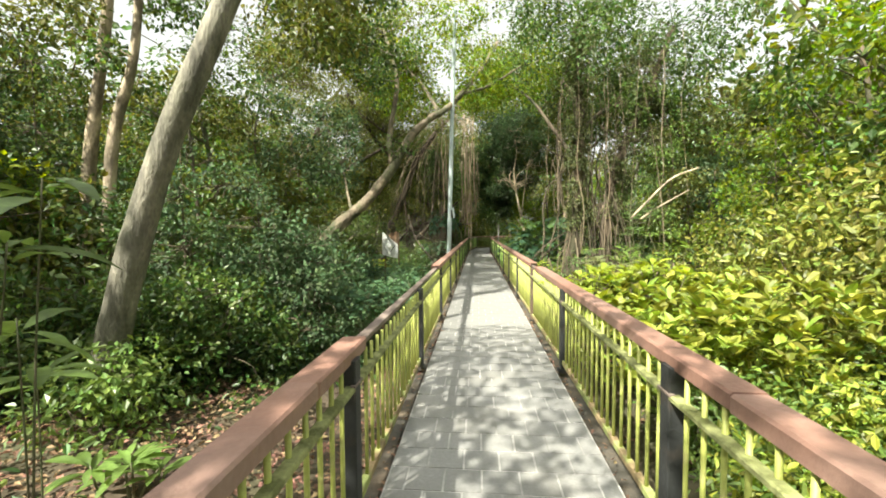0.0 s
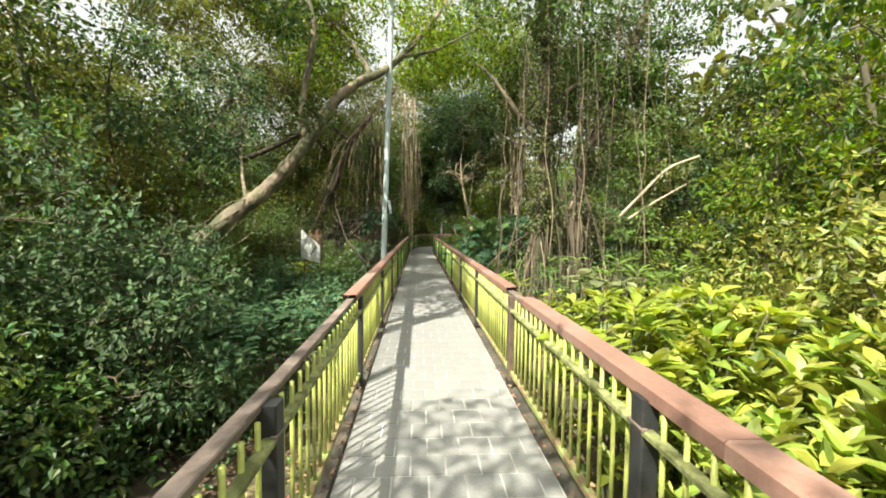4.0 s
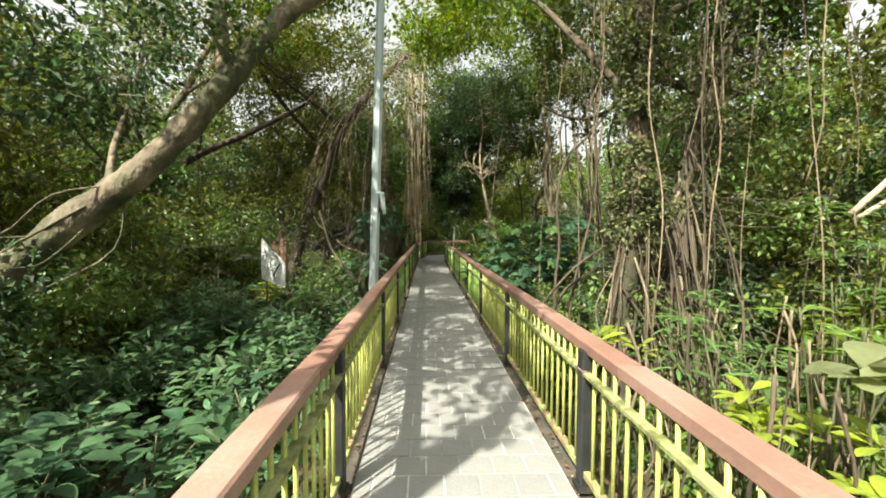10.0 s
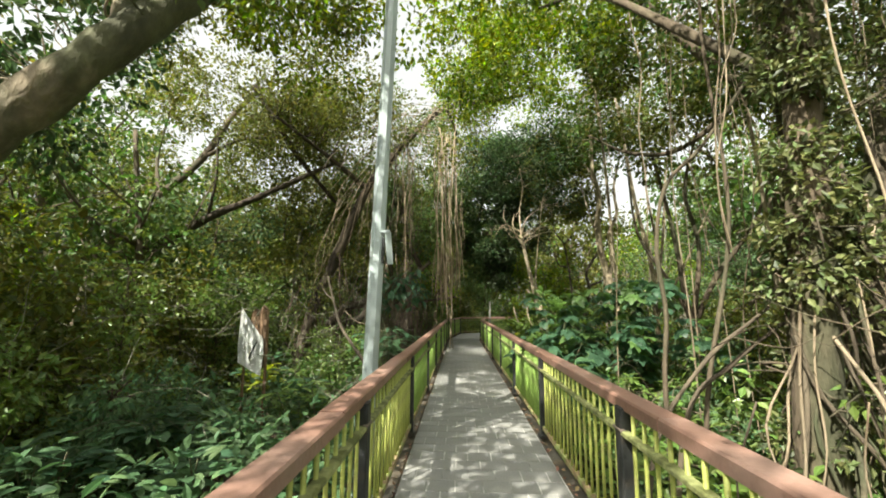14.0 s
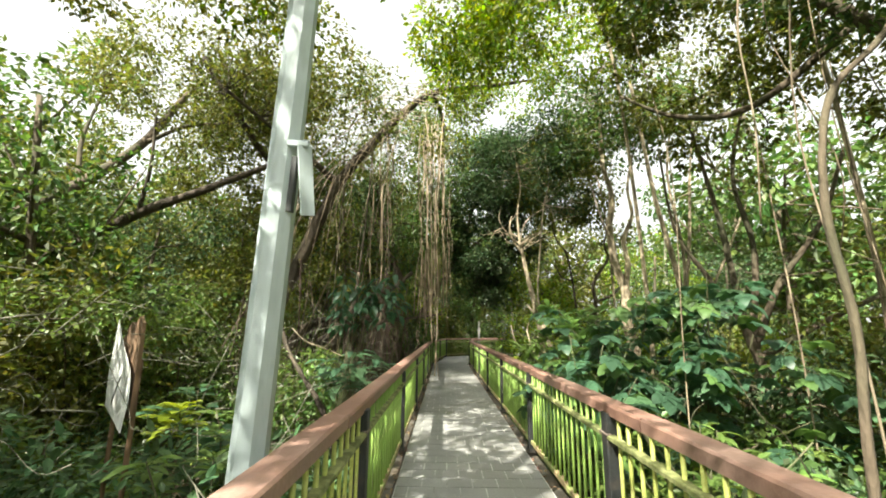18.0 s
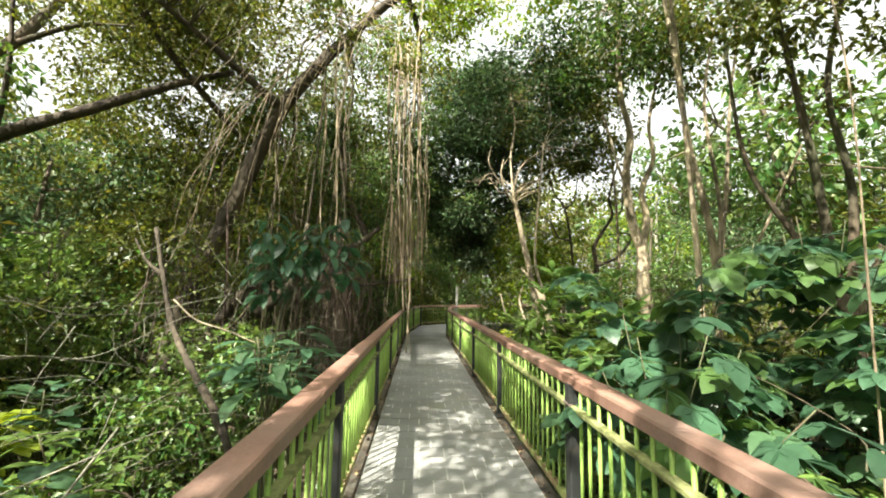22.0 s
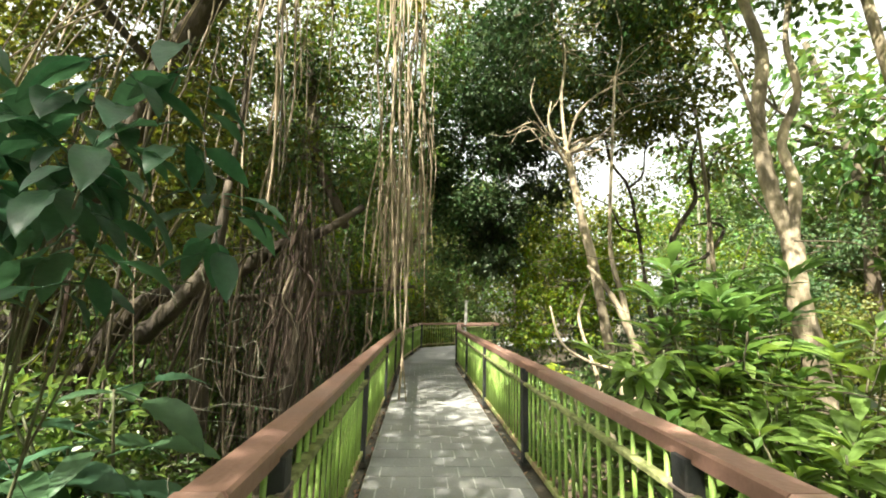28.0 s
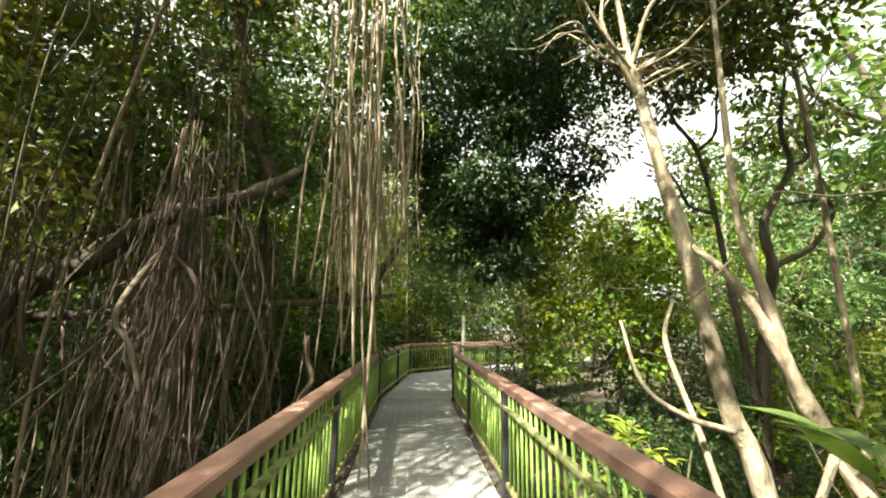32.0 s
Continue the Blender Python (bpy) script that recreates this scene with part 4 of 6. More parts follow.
# banyan on the far side of the pole
limb_tree("old banyan with leaning dark trunk and hanging roots", [
    ([(-5.6, 22.6, -1.2), (-5.0, 22.6, 1.2), (-4.32, 22.6, 3.04), (-3.34, 22.6, 5.43), (-1.9, 22.6, 7.27), (-0.71, 22.6, 8.3), (1.06, 22.8, 8.7), (2.6, 23.2, 9.2)], 0.24, 0.03),
    ([(-5.4, 23.4, -0.3), (-4.4, 23.6, 1.3), (-3.56, 23.6, 1.62), (-2.94, 23.6, 1.93), (-2.39, 23.6, 2.33), (-1.82, 23.8, 2.6), (-1.3, 24.2, 3.1)], 0.15, 0.06),
    ([(-2.63, 24.9, 6.6), (-2.4, 24.7, 5.0), (-2.18, 24.5, 3.96), (-1.78, 24.5, 3.19), (-1.6, 24.4, 2.8)], 0.10, 0.08),
    ([(-4.6, 23.8, 1.4), (-2.9, 24.6, 1.55), (-1.6, 25.3, 1.7), (-0.4, 26.2, 1.9)], 0.06, 0.04),
    ([(-1.9, 22.6, 7.27), (-2.2, 24, 7.8), (-2.4, 25.6, 8.0)], 0.09, 0.04),
    ([(-0.71, 22.6, 8.4), (-0.4, 24.2, 8.3), (-0.4, 26.2, 8.0)], 0.07, 0.04),
    ([(-2.3, 22.1, 6.6), (-2.35, 22.05, 5.0), (-2.42, 22.0, 3.8), (-2.5, 22.0, 2.8)], 0.014, 0.03),
    ([(-2.5, 22.0, 2.8), (-2.6, 22.05, 1.95), (-2.95, 22.15, 1.45), (-3.5, 22.4, 1.0)], 0.04, 0.12),
    ([(-3.3, 23.4, 1.9), (-3.35, 23.4, 0.8), (-3.2, 23.3, -0.2), (-3.4, 23.2, -1.3)], 0.04, 0.16),
    ([(-2.05, 23.55, 2.4), (-2.0, 23.5, 1.2), (-2.1, 23.4, 0.0), (-2.2, 23.3, -1.3)], 0.06, 0.10),
    ([(-3.34, 22.6, 5.43), (-4.4, 21.6, 6.2), (-5.6, 20.4, 7.0)], 0.10, 0.04),
], BARK_DARK, [((-7, 19.5, 6.2), (1.2, 28, 9.2), 50, 0.8, 14000, 0.10, LEAF_OLIVE), ((-6, 24.5, 3.4), (-1.2, 28, 6.5), 20, 0.6, 6000, 0.11, LEAF_DARK), ((-8.5, 24.2, 3.4), (-3.8, 27.5, 8.0), 34, 0.75, 12000, 0.11, LEAF_OLIVE), ((-5.4, 16.8, 6.8), (-2.4, 23.2, 8.8), 34, 0.65, 7500, 0.10, LEAF_OLIVE), ((-1.4, 25.2, 4.4), (0.2, 27.0, 8.6), 18, 0.5, 5500, 0.10, LEAF_MID), ((-5.4, 21.4, 0.4), (-2.9, 23.4, 4.4), 20, 0.42, 3000, 0.085, LEAF_OLIVE), ((-4.6, 23.8, 3.2), (-0.9, 26.8, 7.4), 40, 0.6, 6500, 0.10, LEAF_MID), ((-5.2, 23.2, 3.4), (-1.6, 25.2, 7.0), 26, 0.5, 4500, 0.10, LEAF_OLIVE)], 38, 0.14)


def root_bundle(label, strands, seed, r=(0.008, 0.02), mat=ROOT, sway=0.05):
    """Hanging roots, each strand a part: (x, y, top, bottom) or (start, end) for a slanting one."""
    rng = np.random.default_rng(seed)
    first = np.array(strands[0][0], float)
    t = thing("aerial_roots", first, label, "aerial roots")
    mats = mat if isinstance(mat, tuple) else (mat,)
    for a, b in strands:
        a, b = np.array(a, float), np.array(b, float)
        n = 6
        s = np.linspace(0, 1, n)[:, None]
        pts = a + (b - a) * s + np.concatenate([[[0, 0, 0]], rng.normal(size=(n - 1, 3)) * np.array([sway, sway, 0.02])])
        g = Geo()
        q = rng.uniform(*r)
        tube(g, pts, q, q * rng.uniform(0.5, 0.9), 6, 4, 0.12, rng)
        part("root", g, mats[int(rng.integers(len(mats)))], t, smooth=True, at=-first)
    return t


rng = np.random.default_rng(51)
a = []
for k in range(11):
    x, y = rng.uniform(-1.15, -0.55), rng.uniform(23.6, 24.3)
    a.append(((x * 0.8 - 0.2, y, rng.uniform(7.4, 8.2)), (x, y, rng.choice([0.95, 1.3, 1.9, 2.5]) + rng.uniform(-0.2, 0.3))))
for k in range(5):
    x, y = rng.uniform(-0.5, 0.08), rng.uniform(23.6, 24.5)
    a.append(((x * 0.8 - 0.2, y, rng.uniform(7.4, 8.2)), (x, y, rng.uniform(1.9, 2.8))))
a += [((-0.75, 23.9, 8.0), (-0.50, 23.9, 0.02)), ((-0.70, 23.85, 7.8), (-0.44, 23.95, 0.02)), ((-1.08, 23.9, 1.32), (-1.03, 23.95, 0.34)), ((-0.95, 23.7, 8.1), (-0.62, 23.8, 1.0))]
t = root_bundle("thick bundle of pale hanging roots by the railing", a, 52, (0.011, 0.025), (ROOT_PALE, ROOT, ROOT_PALE), 0.06)
g, rr = Geo(), np.random.default_rng(58)
for k in range(90):                              # dense fringe of fine roots in the bundle
    x, y = rr.uniform(-1.0, -0.15), rr.uniform(23.9, 24.6)
    top, low = rr.uniform(2.9, 4.2), rr.uniform(1.55, 2.3)
    tube(g, [(x, y, top), (x + rr.normal() * 0.05, y, (top + low) / 2 + 0.3), (x + rr.normal() * 0.08, y + rr.normal() * 0.05, low)], rr.uniform(0.004, 0.008), 0.003, 5, 4, 0.1, rr)
part("fine_root", g, ROOT, t, at=-np.array(a[0][0]), kind="stuff")
a = []
for k in range(6):
    x, y = rng.uniform(-0.62, -0.05), rng.uniform(25.4, 26.3)
    a.append(((x, y, rng.uniform(7.2, 8.0)), (x + rng.normal() * 0.08, y, rng.uniform(1.1, 3.2))))
root_bundle("thin pale hanging roots above the deck", a, 53, (0.007, 0.014), ROOT_PALE)
a = []
for k in range(7):
    x, y = rng.uniform(-2.4, -0.7), rng.uniform(21.2, 23.2)
    a.append(((x, y, rng.uniform(7.0, 8.2)), (x + rng.normal() * 0.25, y + rng.normal() * 0.2, rng.uniform(3.4, 5.5))))
root_bundle("thin roots dangling from the banyan limb", a, 54, (0.005, 0.010), ROOT_PALE, sway=0.07)
a = []
for k in range(11):
    x, y = rng.uniform(-3.4, -1.5), rng.uniform(20.8, 22.6)
    top = np.array([x, y, rng.uniform(4.2, 7.2)])
    e = np.array([min(x + rng.normal() * 0.55 - 0.15, -1.15), y + rng.normal() * 0.4, rng.choice([-1.25, 0.2, 1.4, 2.4]) + rng.uniform(-0.1, 0.5)])
    a.append((top, e))
root_bundle("slanting hanging roots beside the banyan trunk", a, 59, (0.004, 0.016), (ROOT, ROOT_DARK, ROOT_DARK), 0.06)
a = []
for k in range(5):
    x, y = rng.uniform(-2.3, -1.5), rng.uniform(21.2, 22.0)
    a.append(((x, y, rng.uniform(6, 7.4)), (x + rng.normal() * 0.08, y, rng.uniform(2.0, 3.3))))
root_bundle("stout pale root ends hanging beside the railing", a, 60, (0.010, 0.018), ROOT_PALE, 0.04)
# arching roots that fan out to one side
t = thing("aerial_roots", (-1.6, 22.4, 7.2), "pale arching roots fanning down from the banyan limb", "aerial roots")
for k in range(36):
    q = rng.uniform(0, 1) ** 0.8 if k % 2 else rng.uniform(0.6, 1.0)
    a = np.array([-3.6 + 3.6 * q, rng.uniform(21.9, 22.7), 4.7 + 3.5 * q])
    reach = rng.uniform(-4.4, -1.4) if k % 2 == 0 else rng.uniform(-2.2, -0.3) if k % 4 else rng.uniform(0.1, 0.9)
    e = a + np.array([reach, rng.uniform(-1.6, 0.1), -rng.uniform(2.0, 4.6)])
    e[0] = min(e[0], -1.0) if e[2] < 1.4 else e[0]
    out = a + (e - a) * np.array([0.45, 0.45, 0.08]) + np.array([0, 0, 0.15])
    low = a + (e - a) * np.array([0.85, 0.85, 0.48])
    g = Geo()
    r = rng.uniform(0.005, 0.014)
    tube(g, [a, (a + out) / 2 + np.array([0, 0, 0.12]), out, low + rng.normal(size=3) * 0.06, (low + e) / 2 + rng.normal(size=3) * 0.05, e], r, r * 0.5, 6, 5, 0.1, rng)
    part("root", g, (ROOT_PALE, ROOT_PALE, ROOT)[k % 3], t, smooth=True, at=-np.array([-1.6, 22.4, 7.2]))
# brown curtains of roots down to the ground
for label, c, top, w, n, seed in (("brown pillar of fine roots under the banyan limb", (-2.05, 23.5), 2.5, 0.27, 120, 61), ("dark pillar of merged hanging roots", (-3.3, 23.4), 1.9, 0.30, 60, 62),
                                  ("dark tangle of hanging roots at the banyan foot", (-4.7, 22.6), 2.4, 0.60, 55, 63), ("dark thicket of roots behind the pillars", (-2.7, 24.8), 2.2, 0.8, 70, 65)):
    rr = np.random.default_rng(seed)
    base = np.array([c[0], c[1], -1.1])
    t = thing("root_curtain", base, label, "aerial roots")
    rest = Geo()
    for k in range(n):
        a = np.array([c[0] + rr.normal() * w, c[1] + rr.normal() * w * 0.6, top + rr.normal() * 0.55 + (rr.uniform(0.5, 2.5) if k % 9 == 0 else 0)])
        bx, by = min(a[0] + rr.normal() * 0.32 - 0.05, -1.4), a[1] + rr.normal() * 0.35 - 0.15
        foot = float(ground_z(bx, by)) - 0.05 if rr.uniform() < 0.6 else rr.uniform(-0.6, 1.2)
        foot = min(foot, a[2] - 0.6)
        mid = (a + np.array([bx, by, foot])) / 2 + rr.normal(size=3) * np.array([0.21, 0.2, 0.1])
        low = mid + (np.array([bx, by, foot]) - mid) * 0.5 + rr.normal(size=3) * np.array([0.13, 0.13, 0.05])
        q = rr.uniform(0.003, 0.008) if k % 11 else rr.uniform(0.012, 0.024)
        if k < 28:
            g = Geo()
            tube(g, [a, mid, low, (bx, by, foot)], q, q * 0.8, 6, 5, 0.12, rr)
            part("root", g, ROOT if k % 7 == 0 else ROOT_DARK, t, smooth=True, at=-base)
        else:
            tube(rest, [a, mid, low, (bx, by, foot)], q, q * 0.8, 5, 4, 0.12, rr)
    part("fine_root", rest, ROOT_DARK, t, at=-base, kind="stuff")

# vine-covered banyan on the other side of the deck
limb_tree("vine-covered banyan trunk with spreading prop roots", [
    ([(2.62, 12.8, -1.2), (2.68, 12.8, 0.3), (2.85, 12.8, 2.66), (2.9, 12.8, 4.92), (2.8, 13.2, 7.5)], 0.20, 0.10),
    ([(3.7, 13.2, -1.2), (3.75, 13.2, 1.2), (3.99, 13.3, 2.91), (4.56, 13.35, 4.46), (5.24, 13.4, 6.07), (5.8, 13.5, 7.6)], 0.16, 0.09),
    ([(2.9, 12.8, 4.4), (3.9, 13.4, 5.2), (5.2, 14.2, 5.6), (6.6, 14.6, 4.6)], 0.075, 0.04),
    ([(2.86, 12.8, 3.4), (2.3, 13.6, 4.6), (1.7, 14.6, 5.9), (1.2, 16.0, 6.8)], 0.07, 0.03),
    ([(5.6, 15.6, 4.6), (4.6, 15.7, 5.0), (3.7, 15.8, 5.9), (3.0, 16, 7.0)], 0.10, 0.06),
    ([(4.6, 15.7, 5.0), (3.8, 16.4, 4.3), (3.1, 16.9, 4.4), (2.4, 17.2, 4.9)], 0.06, 0.02),
], BARK_BROWN, [((1.2, 10.8, 6.0), (7, 17, 9.2), 50, 0.85, 21000, 0.10, LEAF_MID), ((2.62, 12.55, 0.2), (3.1, 13.0, 7.2), 110, 0.24, 15000, 0.065, LEAF_IVY), ((3.75, 13.0, 0.8), (4.5, 13.6, 4.4), 50, 0.24, 5500, 0.065, LEAF_IVY), ((4.4, 13.1, 4.0), (5.6, 13.8, 6.8), 40, 0.28, 5000, 0.065, LEAF_IVY), ((3.2, 12.8, 4.8), (6.6, 15.4, 6.6), 26, 0.5, 7000, 0.09, LEAF_MID), ((5.0, 14.4, 3.4), (9.0, 18.5, 7.2), 26, 0.6, 7500, 0.10, LEAF_OLIVE), ((2.1, 12.0, -1.1), (4.6, 14.2, 0.9), 22, 0.3, 1100, 0.08, LEAF_FRESH), ((4.3, 12.6, 1.2), (5.9, 13.8, 6.4), 40, 0.3, 3200, 0.08, LEAF_FRESH)], 41, 0.10)
limb_tree("pair of bare cream branches leaning in the shrubs", [
    ([(3.55, 10.4, 1.75), (3.86, 10.3, 2.12), (4.4, 10.3, 2.65), (5.0, 10.3, 2.9)], 0.028, 0.02),
    ([(3.8, 10.6, 1.7), (4.2, 10.5, 2.0), (4.9, 10.5, 2.4)], 0.024, 0.015),
], BARK_CREAM, (), 42, name="fallen_branch", category="branch")
limb_tree("bare grey-brown branches lying slantwise behind the railing", [
    ([(1.25, 12.6, -1.3), (1.34, 12.75, 0.2), (1.9, 12.95, 0.95), (2.65, 13.2, 1.42), (3.05, 13.3, 1.75)], 0.021, 0.014),
    ([(1.5, 12.95, -1.3), (1.78, 13.05, 0.45), (2.3, 13.2, 0.92), (2.95, 13.4, 1.3)], 0.025, 0.016),
], ROOT_DARK, (), 67, 0.12, name="fallen_branch", category="branch")
a = []
rng = np.random.default_rng(55)
for k in range(38):
    ang = rng.uniform(0, 2 * np.pi)
    c = (2.72, 12.8) if k % 3 == 0 else (3.77, 13.22)
    top = np.array([c[0] + rng.normal() * 0.05, c[1] + rng.normal() * 0.05, rng.uniform(0.8, 2.6)])
    e = np.array([c[0] + math.cos(ang) * rng.uniform(0.3, 1.3), c[1] + math.sin(ang) * rng.uniform(0.3, 1.1) - 0.2, 0])
    e[0] = max(e[0], 1.3)
    e[2] = float(ground_z(e[0], e[1])) - 0.05
    a.append((top, e))
root_bundle("grey-brown prop roots spreading round the banyan trunk", a, 56, (0.008, 0.02), (ROOT, ROOT_DARK), 0.09)
a = []
for k in range(20):
    ang = rng.uniform(-2.6, 0.2)
    c = (3.05, 12.9) if k % 2 else (3.8, 13.2)
    top = np.array([c[0] + rng.normal() * 0.08, c[1] + rng.normal() * 0.06, rng.uniform(1.3, 3.4)])
    q = rng.uniform(0.5, 1.7)
    e = np.array([max(c[0] + math.cos(ang) * q, 1.35), c[1] + math.sin(ang) * q, 0])
    e[2] = float(ground_z(e[0], e[1])) - 0.05
    a.append((top, e))
root_bundle("stout grey stilt roots fanning from the banyan", a, 66, (0.010, 0.025), (ROOT_DARK, BARK_BROWN), 0.08)
for k in range(18):
    x, y = rng.uniform(2.3, 5.4), rng.uniform(11.5, 16.5)
    g0 = float(ground_z(x, y))
    pts = [(x, y, g0 - 0.05), (x + rng.normal() * 0.12, y + rng.normal() * 0.1, 1.2), (x + rng.normal() * 0.2, y + rng.normal() * 0.2, 3.4), (x + rng.normal() * 0.35, y + rng.normal() * 0.3, rng.uniform(5, 7.5))]
    g = Geo()
    tube(g, np.array(pts) - np.array(pts[0]), rng.uniform(0.005, 0.015), 0.005, 6, 6, 0.08, rng)
    ob = new("liana", g.mesh("liana", ROOT if k % 3 else ROOT_DARK, True))
    ob.location = pts[0]
    tagged(ob, "thin bare woody liana climbing from the shrubs", "liana", "lianas of the wood")

a = []
for k in range(30):
    x, y = rng.uniform(2.1, 6.0), rng.uniform(12.0, 15.0)
    top = rng.uniform(4.8, 7.5)
    a.append(((x, y, top), (x + rng.normal() * 0.15, y + rng.normal() * 0.15, rng.uniform(0.8, 3.4))))
root_bundle("thin hanging vines round the banyan trunk", a, 57, (0.004, 0.010), ROOT, 0.06)

a = []
for k in range(72):
    x, y = rng.uniform(1.5, 4.6), rng.uniform(8.6, 12.2)
    a.append(((x, y, rng.uniform(-0.1, 1.0)), (x + rng.normal() * 0.16, y + rng.normal() * 0.16, float(ground_z(x, y)) - 0.05)))
root_bundle("dry brown stems standing under the sunlit plants", a, 58, (0.006, 0.015), (ROOT_DARK, ROOT, BARK_BROWN), 0.05)

for label, pts, r0, r1 in (("thick curving brown liana beside the railing", [(2.0, 13.85, -1.3), (1.98, 13.8, 0.59), (2.04, 13.8, 1.36), (1.99, 13.8, 2.11), (2.14, 13.8, 2.81), (2.57, 13.8, 3.27), (3.2, 13.9, 4.1)], 0.026, 0.02),
                           ("slim grey stem rising beside the banyan", [(1.95, 13.3, -1.3), (2.06, 13.2, 0.58), (2.41, 13.2, 2.33), (2.31, 13.2, 4.27), (2.5, 13.3, 6.4)], 0.024, 0.014),
                           ("slim grey stem rising beside the banyan", [(2.8, 13.3, -1.3), (2.84, 13.2, 0.5), (2.87, 13.2, 1.81), (2.98, 13.2, 3.43), (2.8, 13.3, 5.4)], 0.04, 0.02),
                           ("slim grey stem rising beside the banyan", [(3.0, 13.3, -1.3), (3.07, 13.2, 0.67), (3.21, 13.2, 2.22), (3.5, 13.2, 4.4)], 0.045, 0.02)):
    g = Geo()
    tube(g, np.array(pts) - np.array(pts[0]), r0, r1, 7, 7, 0.12, rng)
    ob = new("liana", g.mesh("liana", BARK_BROWN, True))
    ob.location = pts[0]
    tagged(ob, label, "liana", "lianas of the wood")
a = []
for k in range(26):
    ang = rng.uniform(0, 2 * np.pi)
    q = rng.uniform(0.5, 1.3)
    a.append(((5.0 + math.cos(ang) * 0.08, 18.5 + math.sin(ang) * 0.08, rng.uniform(0.2, 0.9)), (5.0 + math.cos(ang) * q, 18.5 + math.sin(ang) * q, float(ground_z(5, 18.5)) - 0.05)))
root_bundle("fan of dark prop roots under the many-stemmed tree", a, 64, (0.010, 0.022), ROOT, 0.07)

# trees with cream stems further on
curly, rr = [], np.random.default_rng(143)
for k in range(12):                              # bare twigs curling outward round the broken top
    a = np.array([1.95 + rr.normal() * 0.05, 23.3, rr.uniform(3.55, 4.1)])
    w = np.array([rr.choice([-1, 1, 1]) * rr.uniform(0.35, 0.8), rr.uniform(-0.3, 0.3), rr.uniform(0.0, 0.35)])
    curly.append(([a, a + w * 0.4 + rr.normal(size=3) * 0.05 + np.array([0, 0, 0.08]), a + w * 0.8 + rr.normal(size=3) * 0.08, a + w * 1.2 + rr.normal(size=3) * 0.12, a + w * 1.5 + rr.normal(size=3) * 0.15 - np.array([0, 0, 0.1])], 0.014, 0.004))
limb_tree("crooked cream-barked tree with bare whitish twigs", [
    ([(2.95, 23.2, -1.2), (2.71, 23.3, 0.33), (2.53, 23.3, 0.81), (2.3, 23.3, 2.14), (2.16, 23.3, 2.75), (1.98, 23.3, 3.67), (1.9, 23.3, 3.95)], 0.095, 0.045),
    ([(1.98, 23.3, 3.6), (1.75, 23.2, 3.9), (1.62, 23.2, 4.3), (1.7, 23.3, 4.7)], 0.03, 0.012),
    ([(1.95, 23.3, 3.8), (2.4, 23.4, 4.2), (3.0, 23.5, 4.3)], 0.03, 0.01),
    ([(1.93, 23.3, 3.9), (2.1, 23.1, 4.5), (2.7, 23.0, 4.9), (3.3, 23.0, 4.9)], 0.025, 0.008),
    ([(1.93, 23.3, 3.9), (1.9, 23.4, 4.8), (2.05, 23.6, 5.8), (1.9, 23.8, 7)], 0.03, 0.015),
    ([(1.95, 23.3, 3.85), (1.6, 23.1, 4.05), (1.3, 23.0, 4.5), (1.35, 23.0, 4.9)], 0.018, 0.006),
    ([(1.95, 23.3, 3.85), (2.3, 23.1, 4.0), (2.8, 22.9, 4.45), (3.5, 22.8, 4.6)], 0.016, 0.005),
    ([(1.95, 23.3, 3.85), (2.2, 23.4, 4.15), (2.6, 23.6, 4.25), (3.1, 23.7, 4.7)], 0.016, 0.005),
    ([(1.8, 23.25, 4.0), (1.65, 23.3, 4.4), (1.85, 23.3, 4.8)], 0.014, 0.005),
    ([(2.6, 23.3, 0.6), (2.1, 23.2, 0.75), (1.75, 23.2, 1.0), (1.6, 23.2, 1.5)], 0.03, 0.012),
    ([(2.62, 23.4, -0.6), (2.35, 23.4, 0.5), (2.1, 23.4, 1.3), (2.2, 23.4, 1.7)], 0.035, 0.015),
] + curly, BARK_CREAM, [((1.2, 22.8, 5.2), (3.6, 26, 8.2), 26, 0.65, 10500, 0.10, LEAF_DARK)], 43, 0.07)
limb_tree("leaning cream tree trunk with prop roots", [
    ([(3.25, 22.5, -1.2), (2.84, 22.6, 0.42), (2.58, 22.6, 0.87), (2.36, 22.62, 1.42), (2.14, 22.66, 1.82), (2.0, 22.8, 2.05)], 0.085, 0.02),
    ([(2.45, 22.62, 1.2), (2.40, 22.63, 1.6), (2.28, 22.65, 2.1), (2.30, 22.7, 2.8), (2.6, 23.0, 5.0)], 0.045, 0.02),
    ([(2.7, 22.6, 0.65), (2.3, 22.5, 0.1), (2.1, 22.4, -0.6), (2.0, 22.4, -1.3)], 0.03, 0.02),
    ([(2.7, 22.6, 0.6), (2.9, 22.4, -0.1), (2.7, 22.2, -1.3)], 0.03, 0.02),
], BARK_CREAM, [((2.2, 23.0, 4.8), (5, 26, 8.0), 24, 0.6, 8500, 0.10, LEAF_OLIVE)], 44, 0.09)
